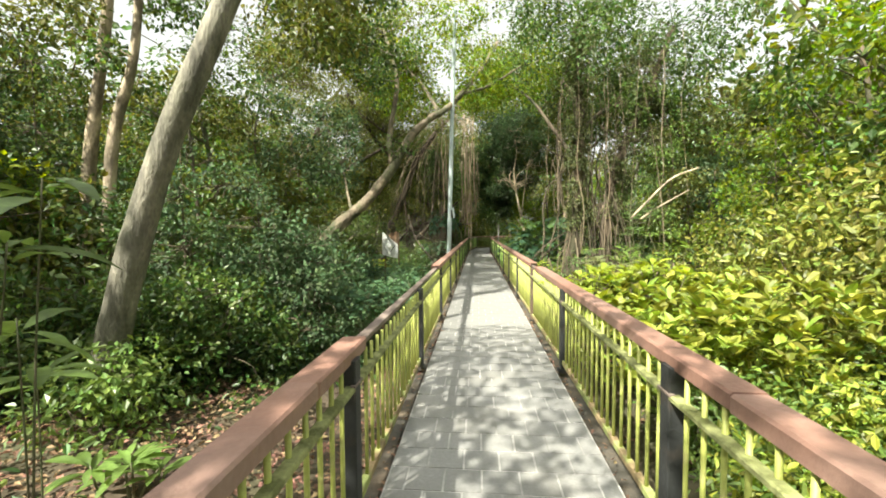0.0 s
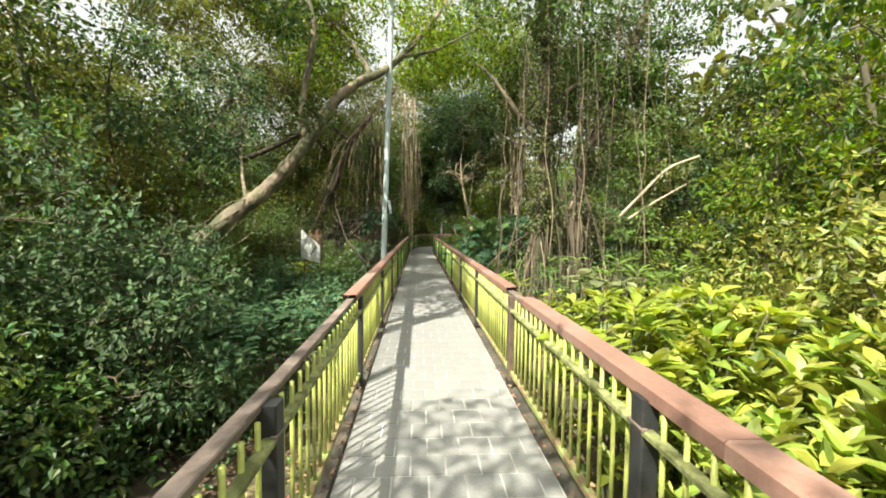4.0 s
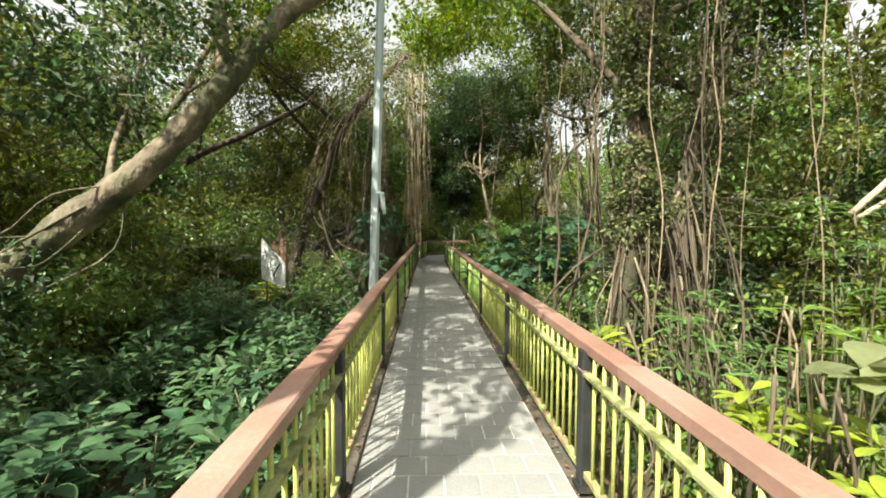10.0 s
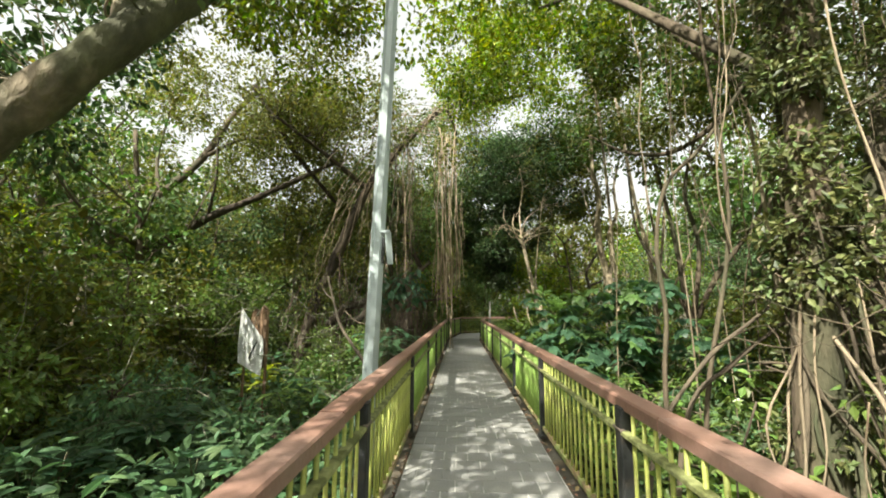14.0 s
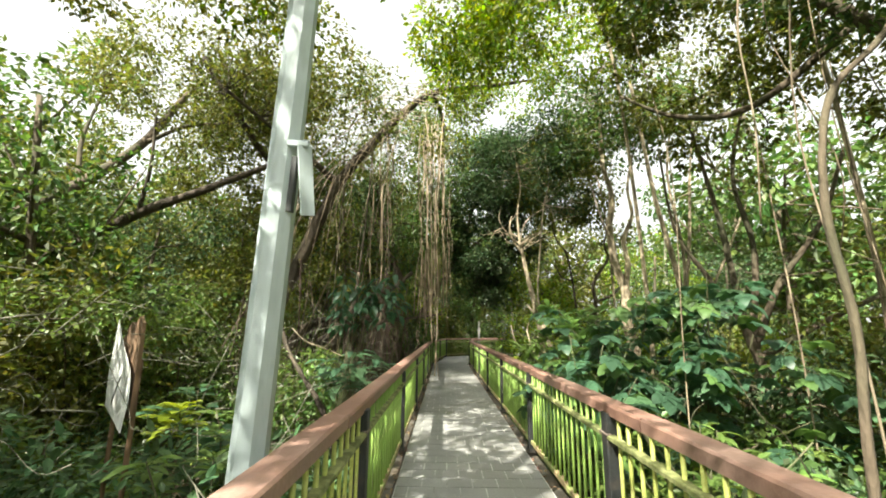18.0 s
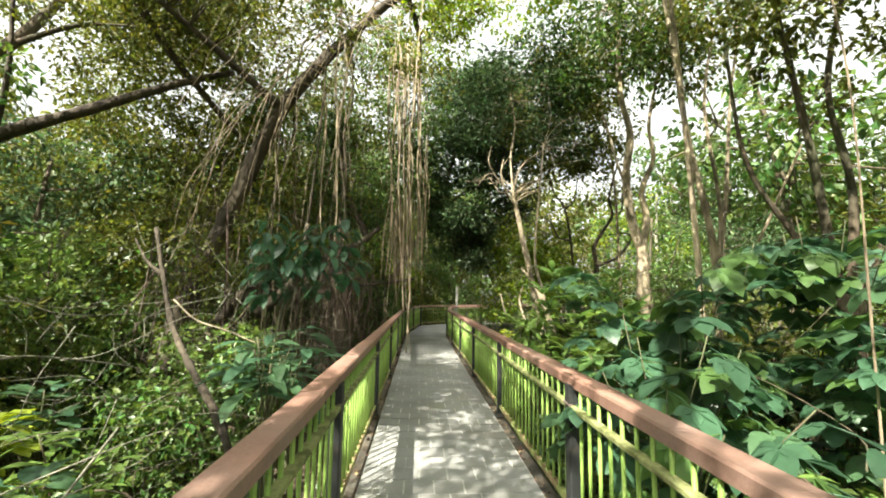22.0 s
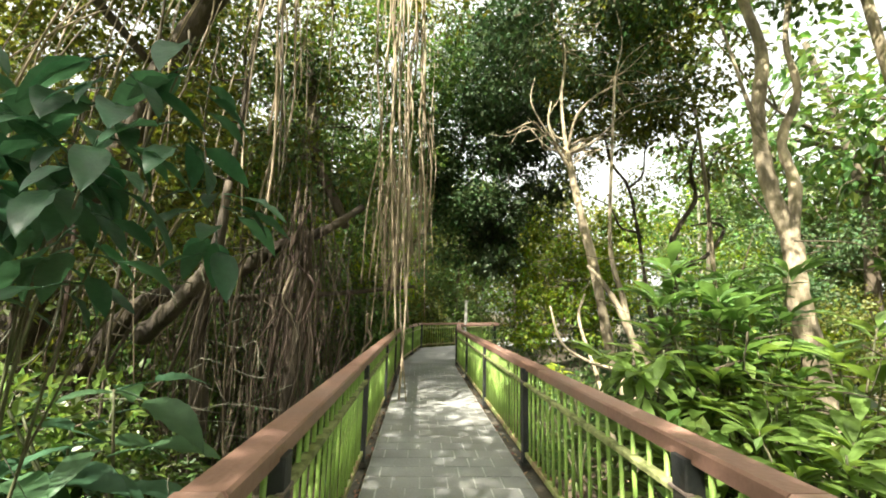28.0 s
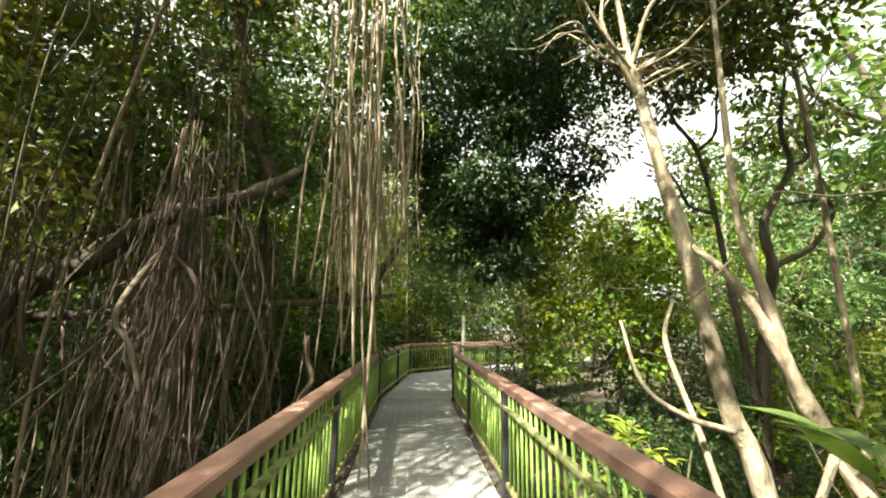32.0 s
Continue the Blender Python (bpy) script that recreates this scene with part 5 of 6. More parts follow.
limb_tree("tall slender cream tree with peeling bark", [
    ([(4.75, 22.3, -1.2), (4.66, 22.3, 0.6), (4.46, 22.25, 1.6), (4.50, 22.3, 2.3), (4.30, 22.35, 3.2), (4.20, 22.3, 4.1), (4.30, 22.25, 5.0), (4.12, 22.3, 6.1), (4.2, 22.4, 8)], 0.15, 0.05),
    ([(4.46, 22.3, 2.2), (4.62, 22.3, 3.1), (4.60, 22.4, 3.8), (4.86, 22.35, 4.5), (4.82, 22.4, 5.3), (5.1, 22.5, 6.4)], 0.08, 0.03),
    ([(4.3, 22.3, 3.6), (4.0, 22.2, 4.2), (3.7, 22.2, 5.4)], 0.04, 0.015),
], BARK_CREAM, [((3.2, 21.4, 6.2), (6, 24.5, 9), 20, 0.75, 6500, 0.11, LEAF_MID), ((-0.6, 20.6, 8.2), (3.4, 25.0, 10.4), 36, 0.6, 10500, 0.10, LEAF_BRIGHT)], 45, 0.12)
limb_tree("many-stemmed pale tree rising from one stool", [
    ([(5.6, 21.5, -1.2), (5.5, 21.5, 1.0), (5.48, 21.5, 2.57), (5.1, 21.5, 4.6), (4.9, 21.5, 6.3), (4.7, 21.5, 8)], 0.085, 0.04),
    ([(5.5, 21.5, 1.4), (5.6, 21.4, 3.2), (5.4, 21.4, 5.3), (5.7, 21.4, 7)], 0.048, 0.022),
    ([(5.5, 21.5, 1.6), (5.9, 21.6, 3.6), (6.1, 21.6, 5.4), (6.4, 21.6, 7.2)], 0.048, 0.022),
    ([(5.5, 21.5, 1.2), (6.2, 21.2, 2.6), (7.0, 21.0, 4.4)], 0.04, 0.02),
], BARK_CREAM, [((4.2, 20.4, 6.4), (7.8, 23, 9), 20, 0.75, 6000, 0.11, LEAF_OLIVE)], 46, 0.08)
limb_tree("dark many-stemmed tree spreading over roots", [
    ([(5.1, 18.5, -1.2), (5.0, 18.5, 0.7), (4.8, 18.5, 1.46), (4.6, 18.5, 3.2), (4.2, 18.4, 5)], 0.10, 0.03),
    ([(4.9, 18.5, 1.1), (5.5, 18.5, 2.2), (6.3, 18.4, 3.3), (6.9, 18.4, 4.6)], 0.07, 0.03),
    ([(4.9, 18.5, 1.2), (4.4, 18.6, 2.2), (3.9, 18.7, 3.2), (3.8, 18.8, 4.8)], 0.05, 0.02),
    ([(4.9, 18.5, 1.2), (5.2, 18.6, 2.8), (5.0, 18.6, 4.2), (5.5, 18.7, 5.8)], 0.06, 0.025),
    ([(4.9, 18.5, 0.9), (6.0, 18.2, 1.6), (7.2, 18.0, 2.2)], 0.06, 0.03),
], BARK_BROWN, [((3.6, 17.6, 4.4), (8, 20, 6.6), 16, 0.55, 4500, 0.10, LEAF_OLIVE)], 47, 0.09)
limb_tree("twisted black-stemmed tree beyond the shrubs", [
    ([(4.4, 25.3, -1.2), (4.5, 25.2, 0.8), (4.65, 25.1, 1.8), (4.68, 25, 2.3), (4.62, 25, 2.8), (4.85, 25, 3.25), (5.17, 25, 3.75), (5.1, 25, 4.3), (5.4, 25.1, 5.2)], 0.09, 0.025),
    ([(4.68, 25, 2.3), (5.0, 25, 2.42), (5.35, 25, 2.62), (5.7, 25, 3.1), (5.5, 25, 3.25), (5.1, 25.1, 3.2)], 0.05, 0.02),
    ([(4.4, 25.2, 0.4), (4.1, 25, 1.6), (4.02, 25, 2.3), (3.95, 25, 3.0), (3.8, 25, 3.9), (3.48, 25, 4.4), (3.3, 25, 5.2)], 0.05, 0.02),
    ([(5.17, 25, 3.75), (5.45, 25, 3.9), (5.5, 25, 4.4), (5.8, 25, 4.9)], 0.03, 0.012),
    ([(3.95, 25, 3.0), (3.6, 25, 3.1), (3.4, 25, 3.5), (3.0, 25, 3.7)], 0.03, 0.012),
    ([(3.8, 25, 3.9), (4.1, 25, 4.2), (4.2, 25, 4.8), (4.5, 25, 5.4)], 0.025, 0.01),
], BARK_DARK, [((2.8, 25, 4.4), (6.4, 28, 7), 14, 0.5, 3200, 0.09, LEAF_OLIVE)], 48, 0.16)
limb_tree("dense dark-leaved tree standing near the bend", [
    ([(-2.1, 30.4, -1.2), (-1.6, 30.0, 1.5), (0.2, 28.8, 4.4), (1.2, 28.0, 7.5)], 0.14, 0.06),
    ([(0.2, 28.8, 4.4), (1.4, 28.0, 5.2), (2.6, 27.8, 6.4)], 0.06, 0.02),
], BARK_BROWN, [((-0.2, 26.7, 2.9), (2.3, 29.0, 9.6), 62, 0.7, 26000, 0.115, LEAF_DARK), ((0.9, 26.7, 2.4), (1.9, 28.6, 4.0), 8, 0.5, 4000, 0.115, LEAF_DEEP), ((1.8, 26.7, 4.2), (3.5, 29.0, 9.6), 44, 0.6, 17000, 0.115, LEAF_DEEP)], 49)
limb_tree("light green tree inside the bend of the deck", [
    ([(3.8, 27.6, -1.2), (3.7, 27.5, 1.0), (3.4, 27.3, 3.4)], 0.06, 0.025),
], BARK_GREY, [((2.1, 26.3, 0.7), (4.5, 28.6, 3.9), 44, 0.5, 13000, 0.095, LEAF_BRIGHT)], 50)
for (x, y), lo, hi, mat, k in (((5.4, 16.9), (2.8, 15.5, 5.6), (6.0, 18.5, 8.8), LEAF_OLIVE, 64), ((3.4, 19.2), (0.6, 17.0, 6.8), (4.2, 20.6, 9.2), LEAF_BRIGHT, 66),
                               ((5.0, 24.6), (2.4, 24.0, 6.0), (5.4, 27, 8.8), LEAF_OLIVE, 67), ((-3.6, 24.8), (-3.8, 24.5, 8.2), (0.4, 29.0, 10.6), LEAF_MID, 78), ((2.8, 31.2), (0.6, 29.0, 6.2), (4.6, 32.0, 10.0), LEAF_MID, 79), ((-6.9, 12.4), (-8.8, 10.5, 3.4), (-4.6, 15, 7.4), LEAF_OLIVE, 68), ((-7.0, 9.6), (-8.6, 9.4, 4.8), (-5.6, 12, 7.2), LEAF_MID, 69), ((-7.4, 25.6), (-9.6, 25, 3.4), (-5.6, 28.5, 8.0), LEAF_OLIVE, 70)):
    zt = (lo[2] + hi[2]) / 2
    limb_tree("slender tree with airy fine-leaved crown", [([(x, y, -1.3), (x + 0.15, y, 1.5), (x - 0.1, y + 0.1, zt - 1), ((lo[0] + hi[0]) / 2, (lo[1] + hi[1]) / 2, zt + 0.8)], 0.05, 0.02)], BARK_BROWN if x < 0 else BARK_CREAM,
              [(lo, hi, 26 if x < 0 else 34, 0.55, 2600 if -8 < x < -6.5 and y < 13 else 5600 if x < 0 else 9800, 0.095, mat)], k, group="slender trees beside the deck")
for x, y, lean, k in ((-4.2, 34.5, 0.3, 71), (-1.6, 35.5, -0.3, 72), (1.4, 38.2, 0.4, 73), (-6.5, 31.5, 0.4, 74), (-3.4, 29.6, -0.4, 75)):
    limb_tree("tall tree behind the bend of the footbridge", [([(x, y, -1.2), (x + lean * 0.4, y, 2), (x + lean, y, 5), (x + lean * 2, y, 8)], 0.13, 0.06)],
              BARK_BROWN, [((x - 2.2, y - 1.6, 0.8), (x + 2.2, y + 1.8, 9), 46, 0.85, 15000, 0.13, LEAF_MID if k % 2 else LEAF_OLIVE)], k)


def thicket(x, y, top, k, mat, w=1.0, size=0.085, count=5000):
    limb_tree("dense leafy thicket of the undergrowth", [([(x, y, -1.35), (x + 0.1, y, -0.4), (x, y + 0.1, max(top - 0.3, -0.2))], 0.03, 0.01)], BARK_BROWN,
              [((x - w, y - w * 0.9, -1.1), (x + w, y + w * 0.9, top - 0.2), 12 + int(9 * (top + 1.2)), 0.40, count, size, mat)], k, name="shrub", category="shrub", group="undergrowth shrubs")


for k, (x, y, top, mat) in enumerate((
        (3.2, 31.6, 1.6, LEAF_MID), (4.6, 27.6, 1.4, LEAF_DARK), (3.4, 25.8, 0.4, LEAF_MID), (6.2, 30.0, 2.4, LEAF_DARK), (0.6, 38.0, 3.2, LEAF_MID), (5.5, 25.0, 1.4, LEAF_BRIGHT),
        (-2.6, 32.2, 2.2, LEAF_DARK), (-2.2, 28.3, 1.4, LEAF_MID), (-3.4, 26.4, 1.8, LEAF_DARK), (-4.8, 25.2, 2.4, LEAF_MID), (-1.9, 30.4, 1.6, LEAF_MID),
        (-6.6, 5.4, 1.0, LEAF_MID), (-9.0, 6.2, 1.6, LEAF_DARK), (-6.6, 8.4, 2.2, LEAF_MID), (-4.7, 9.6, 1.35, LEAF_DARK), (-7.2, 10.8, 3.0, LEAF_OLIVE), (-5.6, 13.2, 1.3, LEAF_FRESH),
        (-4.9, 14.7, 0.7, LEAF_BLUE), (-7.4, 14.0, 4.6, LEAF_OLIVE), (-6.2, 16.3, 2.4, LEAF_FRESH), (-6.3, 19.3, 1.9, LEAF_FRESH), (-7.4, 18.6, 2.0, LEAF_OLIVE), (-5.4, 17.0, -0.4, LEAF_FRESH),
        (-5.9, 20.3, 2.6, LEAF_FRESH), (-3.6, 20.7, 1.0, LEAF_FRESH), (-3.2, 19.7, 0.6, LEAF_MID), (-8.6, 20.2, 1.8, LEAF_OLIVE), (-2.5, 17.3, -0.2, LEAF_FRESH), (-4.4, 6.7, 0.8, LEAF_MID), (-5.7, 6.4, 1.2, LEAF_MID),
        (-3.6, 7.6, -0.2, LEAF_DARK), (-3.9, 9.4, -0.2, LEAF_DARK), (-5.3, 7.2, 0.7, LEAF_FRESH), (-9.4, 11.8, 5.4, LEAF_MID), (-9.6, 16.6, 5.6, LEAF_OLIVE), (-10, 8.6, 5.6, LEAF_MID),
        (3.0, 16.3, 0.5, LEAF_MID), (4.2, 17.2, 1.2, LEAF_DARK), (3.5, 19.8, 0.7, LEAF_MID), (4.7, 20.2, 1.0, LEAF_OLIVE), (2.9, 14.7, 0.4, LEAF_DARK), (5.5, 16.3, 2.0, LEAF_OLIVE), (6.2, 19.0, 1.2, LEAF_OLIVE),
        (3.1, 22.0, 0.3, LEAF_MID), (6.0, 23.6, 1.2, LEAF_BRIGHT), (2.0, 19.0, 0.0, LEAF_DARK), (3.4, 11.6, -0.5, LEAF_FRESH), (6.3, 12.3, 1.8, LEAF_BRIGHT), (6.4, 13.6, 3.4, LEAF_OLIVE), (7.2, 11.0, 4.2, LEAF_BRIGHT), (7.2, 16.4, 2.2, LEAF_MID),
        (5.6, 14.4, 1.2, LEAF_DARK), (7.6, 20.8, 1.6, LEAF_BRIGHT))):
    thicket(x, y, top, 300 + k, mat, 1.05)
thicket(-4.8, 4.9, 0.05, 379, LEAF_FRESH, 0.6, 0.085, 3200)
for k, (x, y, top, mat) in enumerate(((-3.5, 8.4, 1.55, LEAF_DARK), (-4.7, 8.3, 2.6, LEAF_DARK), (-5.6, 7.3, 3.4, LEAF_DARK), (-1.3, 36.8, 1.8, LEAF_FRESH), (0.2, 38.6, 2.2, LEAF_FRESH), (-2.6, 35.2, 1.8, LEAF_MID))):
    thicket(x, y, top, 390 + k, mat, 1.05)
for k, (x, y, top) in enumerate(((2.2, 20.8, 1.2), (2.9, 21.1, 1.4), (1.8, 20.4, 0.6), (2.9, 17.8, 1.2), (2.2, 17.3, 0.7))):
    thicket(x, y, top, 380 + k, LEAF_FRESH if k < 3 else LEAF_BLUE, 0.6, 0.13, 650)

# ---- street pole and torn sign ----
rng = np.random.default_rng(81)
pole = thing("lamp_pole", (-1.11, 13.24, -1.3), "tall pale grey octagonal steel pole behind the railing", "pole")
pole.rotation_euler = (0, radians(1.7), 0)
g = Geo()
tube(g, [(0, 0, 0), (0, 0, 4), (0, 0, 9.6)], 0.080, 0.062, 8, 2)
part("shaft", g, POLE, pole)
g = Geo()
tube(g, [(0, 0, 0.9), (0, 0, 1.02)], 0.11, 0.11, 12, 1)
part("collar", g, POLE, pole)
g = Geo()
box(g, (-0.032, -0.006, -0.32), (0.032, 0.006, 0.0), 0.003)
lid = part("hatch_cover", g, POLE, pole, "loose hatch cover hanging from the pole")
lid.matrix_basis = pose(0.105, -0.055, 3.47, 2, -9, 35)
g = Geo()
box(g, (0.03, -0.07, 3.46), (0.125, -0.035, 3.49), 0.004)
part("bracket", g, POLE, pole)
# solid dark block that paints the shade inside the hatch gap
g = Geo()
box(g, (0.05, -0.052, 3.16), (0.078, -0.02, 3.42), 0.004)
part("hatch_opening", g, POST_DARK, pole)

SIGN = np.array([-3.80, 16.06])                  # its outer edge; it runs slantwise towards the deck
ALONG = np.array([0.72, -0.70]) / math.hypot(0.72, 0.70)
FACE = np.array([-0.70, -0.72]) / math.hypot(0.72, 0.70)
sign = thing("torn_sign", (SIGN[0], SIGN[1], -1.2), "torn white sign sheet on a weathered wooden board", "sign")
for q, h in ((0.05, 1.25), (0.98, 1.05)):
    g = Geo()
    c = ALONG * q - FACE * 0.01
    tube(g, [(c[0], c[1], -0.1), (c[0] + 0.01, c[1], 1.0), (c[0], c[1] + 0.01, h + 1.2)], 0.026, 0.022, 7, 3, 0.1, rng)
    part("stake", g, WOOD, sign, smooth=True)


def sheet(lower, upper, off, thick, bulge, mat, name):
    """A thin piece on the stakes between two edges, (along, height) each, bellied by bulge."""
    g, n = Geo(), len(lower)
    rows = 7
    v = []
    for layer in (0, -thick):
        for k, (lo, hi) in enumerate(zip(lower, upper)):
            for r in range(rows):
                q = r / (rows - 1)
                a, h = lo[0] + (hi[0] - lo[0]) * q, lo[1] + (hi[1] - lo[1]) * q
                o = off + layer + bulge * (math.sin(q * 5.0 + k * 0.5) * 0.6 + math.sin(q * 2.2 - k * 0.8))
                p = ALONG * a + FACE * o
                v.append((p[0], p[1], h + 1.2))
    m = n * rows
    f = []
    for k in range(n - 1):
        for r in range(rows - 1):
            a = k * rows + r
            f += [[a, a + 1, a + rows + 1, a + rows], [m + a, m + a + rows, m + a + rows + 1, m + a + 1]]
    for k in range(n - 1):
        a, b = k * rows, k * rows + rows - 1
        f += [[a, a + rows, m + a + rows, m + a], [b, m + b, m + b + rows, b + rows]]
    for r in range(rows - 1):
        a, b = r, (n - 1) * rows + r
        f += [[a, m + a, m + a + 1, a + 1], [b, b + 1, m + b + 1, m + b]]
    g.add(v, f)
    return part(name, g, mat, sign)


sheet([(0.36, 0.55), (0.55, 0.53), (0.75, 0.56), (0.90, 0.52), (1.02, 0.55)], [(0.36, 1.30), (0.52, 1.40), (0.72, 1.37), (0.86, 1.45), (1.02, 1.39)], 0.022, 0.03, 0.004, WOOD, "board")
sheet([(-0.02, 0.52), (0.25, 0.49), (0.5, 0.46), (0.75, 0.44), (1.03, 0.43)], [(0.0, 1.43), (0.25, 1.31), (0.5, 1.19), (0.75, 1.07), (1.01, 0.96)], 0.062, 0.004, 0.012, SIGN_WHITE, "sheet")
sheet([(0.62, 0.62), (0.70, 0.70), (0.80, 0.80), (0.92, 0.90)], [(0.60, 0.66), (0.68, 0.75), (0.79, 0.85), (0.93, 0.93)], 0.105, 0.003, 0.0, POST_DARK, "tear")

# pale post standing by the bend
g = Geo()
box(g, (-0.05, -0.05, 0), (0.05, 0.05, 3.15), 0.008)
post = new("marker_post", g.mesh("marker_post", CONCRETE))
post.location = (1.55, 33.6, -1.3)
tagged(post, "pale grey square post standing beside the bend", "post")

# ---- large-leaved plants ----
OVATE = [leaf_mesh("leaf", (BIG_BLUE, BIG_TEAL, BIG_BLUE)[k], 0.30, 0.30, 0.10, 0.03, seed=k, stalk=0.45) for k in range(3)]
OVATE_FRESH = [leaf_mesh("leaf", BIG_FRESH, 0.28, 0.25, 0.10, 0.02, seed=k, stalk=0.45) for k in range(2)]
GIANT = [leaf_mesh("leaf", (BIG_TEAL, BIG_BLUE)[k], 0.20, 0.35, 0.10, 0.02, peak=0.40, rows=16, seed=k, stalk=0.45) for k in range(2)]
LONG = [leaf_mesh("leaf", BIG_FRESH, 0.13, 0.35, 0.12, 0.012, peak=0.55, seed=k) for k in range(2)]
SPATULA = [leaf_mesh("leaf", BIG_YELLOW, 0.17, 0.25, 0.12, 0.02, peak=0.62, seed=k) for k in range(3)]
SPATULA_FRESH = [leaf_mesh("leaf", BIG_LIME, 0.115, 0.25, 0.12, 0.02, peak=0.62, seed=k) for k in range(2)]
SPATULA_GREEN = [leaf_mesh("leaf", BIG_MID, 0.085, 0.30, 0.12, 0.015, peak=0.6, seed=k + 5) for k in range(2)]
BROAD_PALE = [leaf_mesh("leaf", BIG_PALE, 0.30, 0.20, 0.08, 0.03, peak=0.62, seed=k + 11) for k in range(2)]
PALMATE = [palm_leaf_mesh("leaf", (BIG_TEAL, BIG_BLUE, BIG_TEAL, BIG_MID)[k], k) for k in range(4)]
SAPLING = [leaf_mesh("leaf", (BIG_TEAL, BIG_DARK)[k], 0.20, 0.35, 0.12, 0.03, seed=k + 3, stalk=0.3) for k in range(2)]
OBOVATE = [leaf_mesh("leaf", BIG_MID, 0.145, 0.30, 0.10, 0.02, peak=0.6, seed=k + 7, rows=10) for k in range(2)]

rng = np.random.default_rng(82)


def heads(n, lo, hi):
    return [tuple(rng.uniform(lo, hi)) for _ in range(n)]


leafy_plant("broad-leaved sapling with drooping dark green leaves", (-2.3, 19.5, -1.15), heads(12, (-2.35, 18.6, 1.85), (-1.15, 19.2, 2.45)), SAPLING, 13, 0.24, STEM_GREEN, 83, whorl=False, tilt=-0.2, stem_r=0.008, name="sapling", category="sapling")
leafy_plant("clump of big arrow-shaped leaves below the railing", (-2.0, 19.9, -1.15), heads(5, (-2.6, 19.2, 0.4), (-1.3, 20.4, 0.95)), GIANT, 8, 0.42, STEM_GREEN, 84, whorl=False, tilt=0.2)
leafy_plant("large smooth leaves leaning to the railing", (-1.7, 18.1, -1.2), heads(7, (-1.8, 17.6, 0.75), (-1.15, 18.5, 1.05)), GIANT, 8, 0.32, STEM_GREEN, 85, whorl=False, tilt=0.3)
leafy_plant("young plant with long green leaves close to the start", (-2.3, 1.9, -1.2), [(-2.15, 1.8, 1.45), (-2.25, 1.9, 1.1), (-2.2, 2.0, 1.75), (-2.4, 2.1, 0.8)], LONG, 7, 0.36, STEM_GREEN, 86, tilt=0.15, stem_r=0.007)
leafy_plant("low bright green plant on the leaf litter", (-3.3, 3.6, -1.2), [(-3.3, 3.6, -0.62), (-3.5, 3.75, -0.7), (-3.15, 3.75, -0.75), (-3.6, 3.5, -0.6)], LONG, 10, 0.34, STEM_GREEN, 87, tilt=0.45)
leafy_plant("low bright green plant on the leaf litter", (-2.7, 5.6, -1.2), [(-2.7, 5.6, -0.8), (-2.9, 5.7, -0.75), (-2.6, 5.9, -0.85)], OVATE_FRESH, 9, 0.17, STEM_GREEN, 88, tilt=0.4)
for k, (x, y) in enumerate(((-4.6, 19.0), (-3.4, 17.9), (-2.7, 16.8), (-2.2, 15.2), (-3.6, 14.2), (-2.6, 16.3), (-3.1, 15.6), (-2.1, 16.9))):
    z = float(ground_z(x, y))
    leafy_plant("leafy undergrowth plant with long green leaves", (x, y, z), [(x + rng.normal() * 0.25, y + rng.normal() * 0.25, z + rng.uniform(0.7, 1.5)) for _ in range(6)], LONG if k % 2 or k > 4 else OVATE, 9, 0.28, STEM_GREEN, 90 + k, group="plants under the railing")
leafy_plant("small yellow-green rosette plant by the torn sign", (-4.5, 18.45, -1.3), [(-4.5, 18.4, 0.10), (-4.7, 18.5, -0.05), (-4.35, 18.3, -0.1), (-4.5, 18.2, -0.2)], SPATULA, 12, 0.42, STEM_GREEN, 96)
for k in range(11):
    x, y = rng.uniform(-4.2, -1.5), rng.uniform(8.2, 15.2)
    z = float(ground_z(x, y))
    top = rng.uniform(-0.25, 0.2)
    leafy_plant("low plant with broad dark green leaves", (x, y, z), [(x + rng.normal() * 0.3, y + rng.normal() * 0.3, top + rng.uniform(-0.3, 0.1)) for _ in range(5)], OVATE, 7, 0.22, STEM_GREEN, 150 + k, group="broad-leaved plants below the railing")
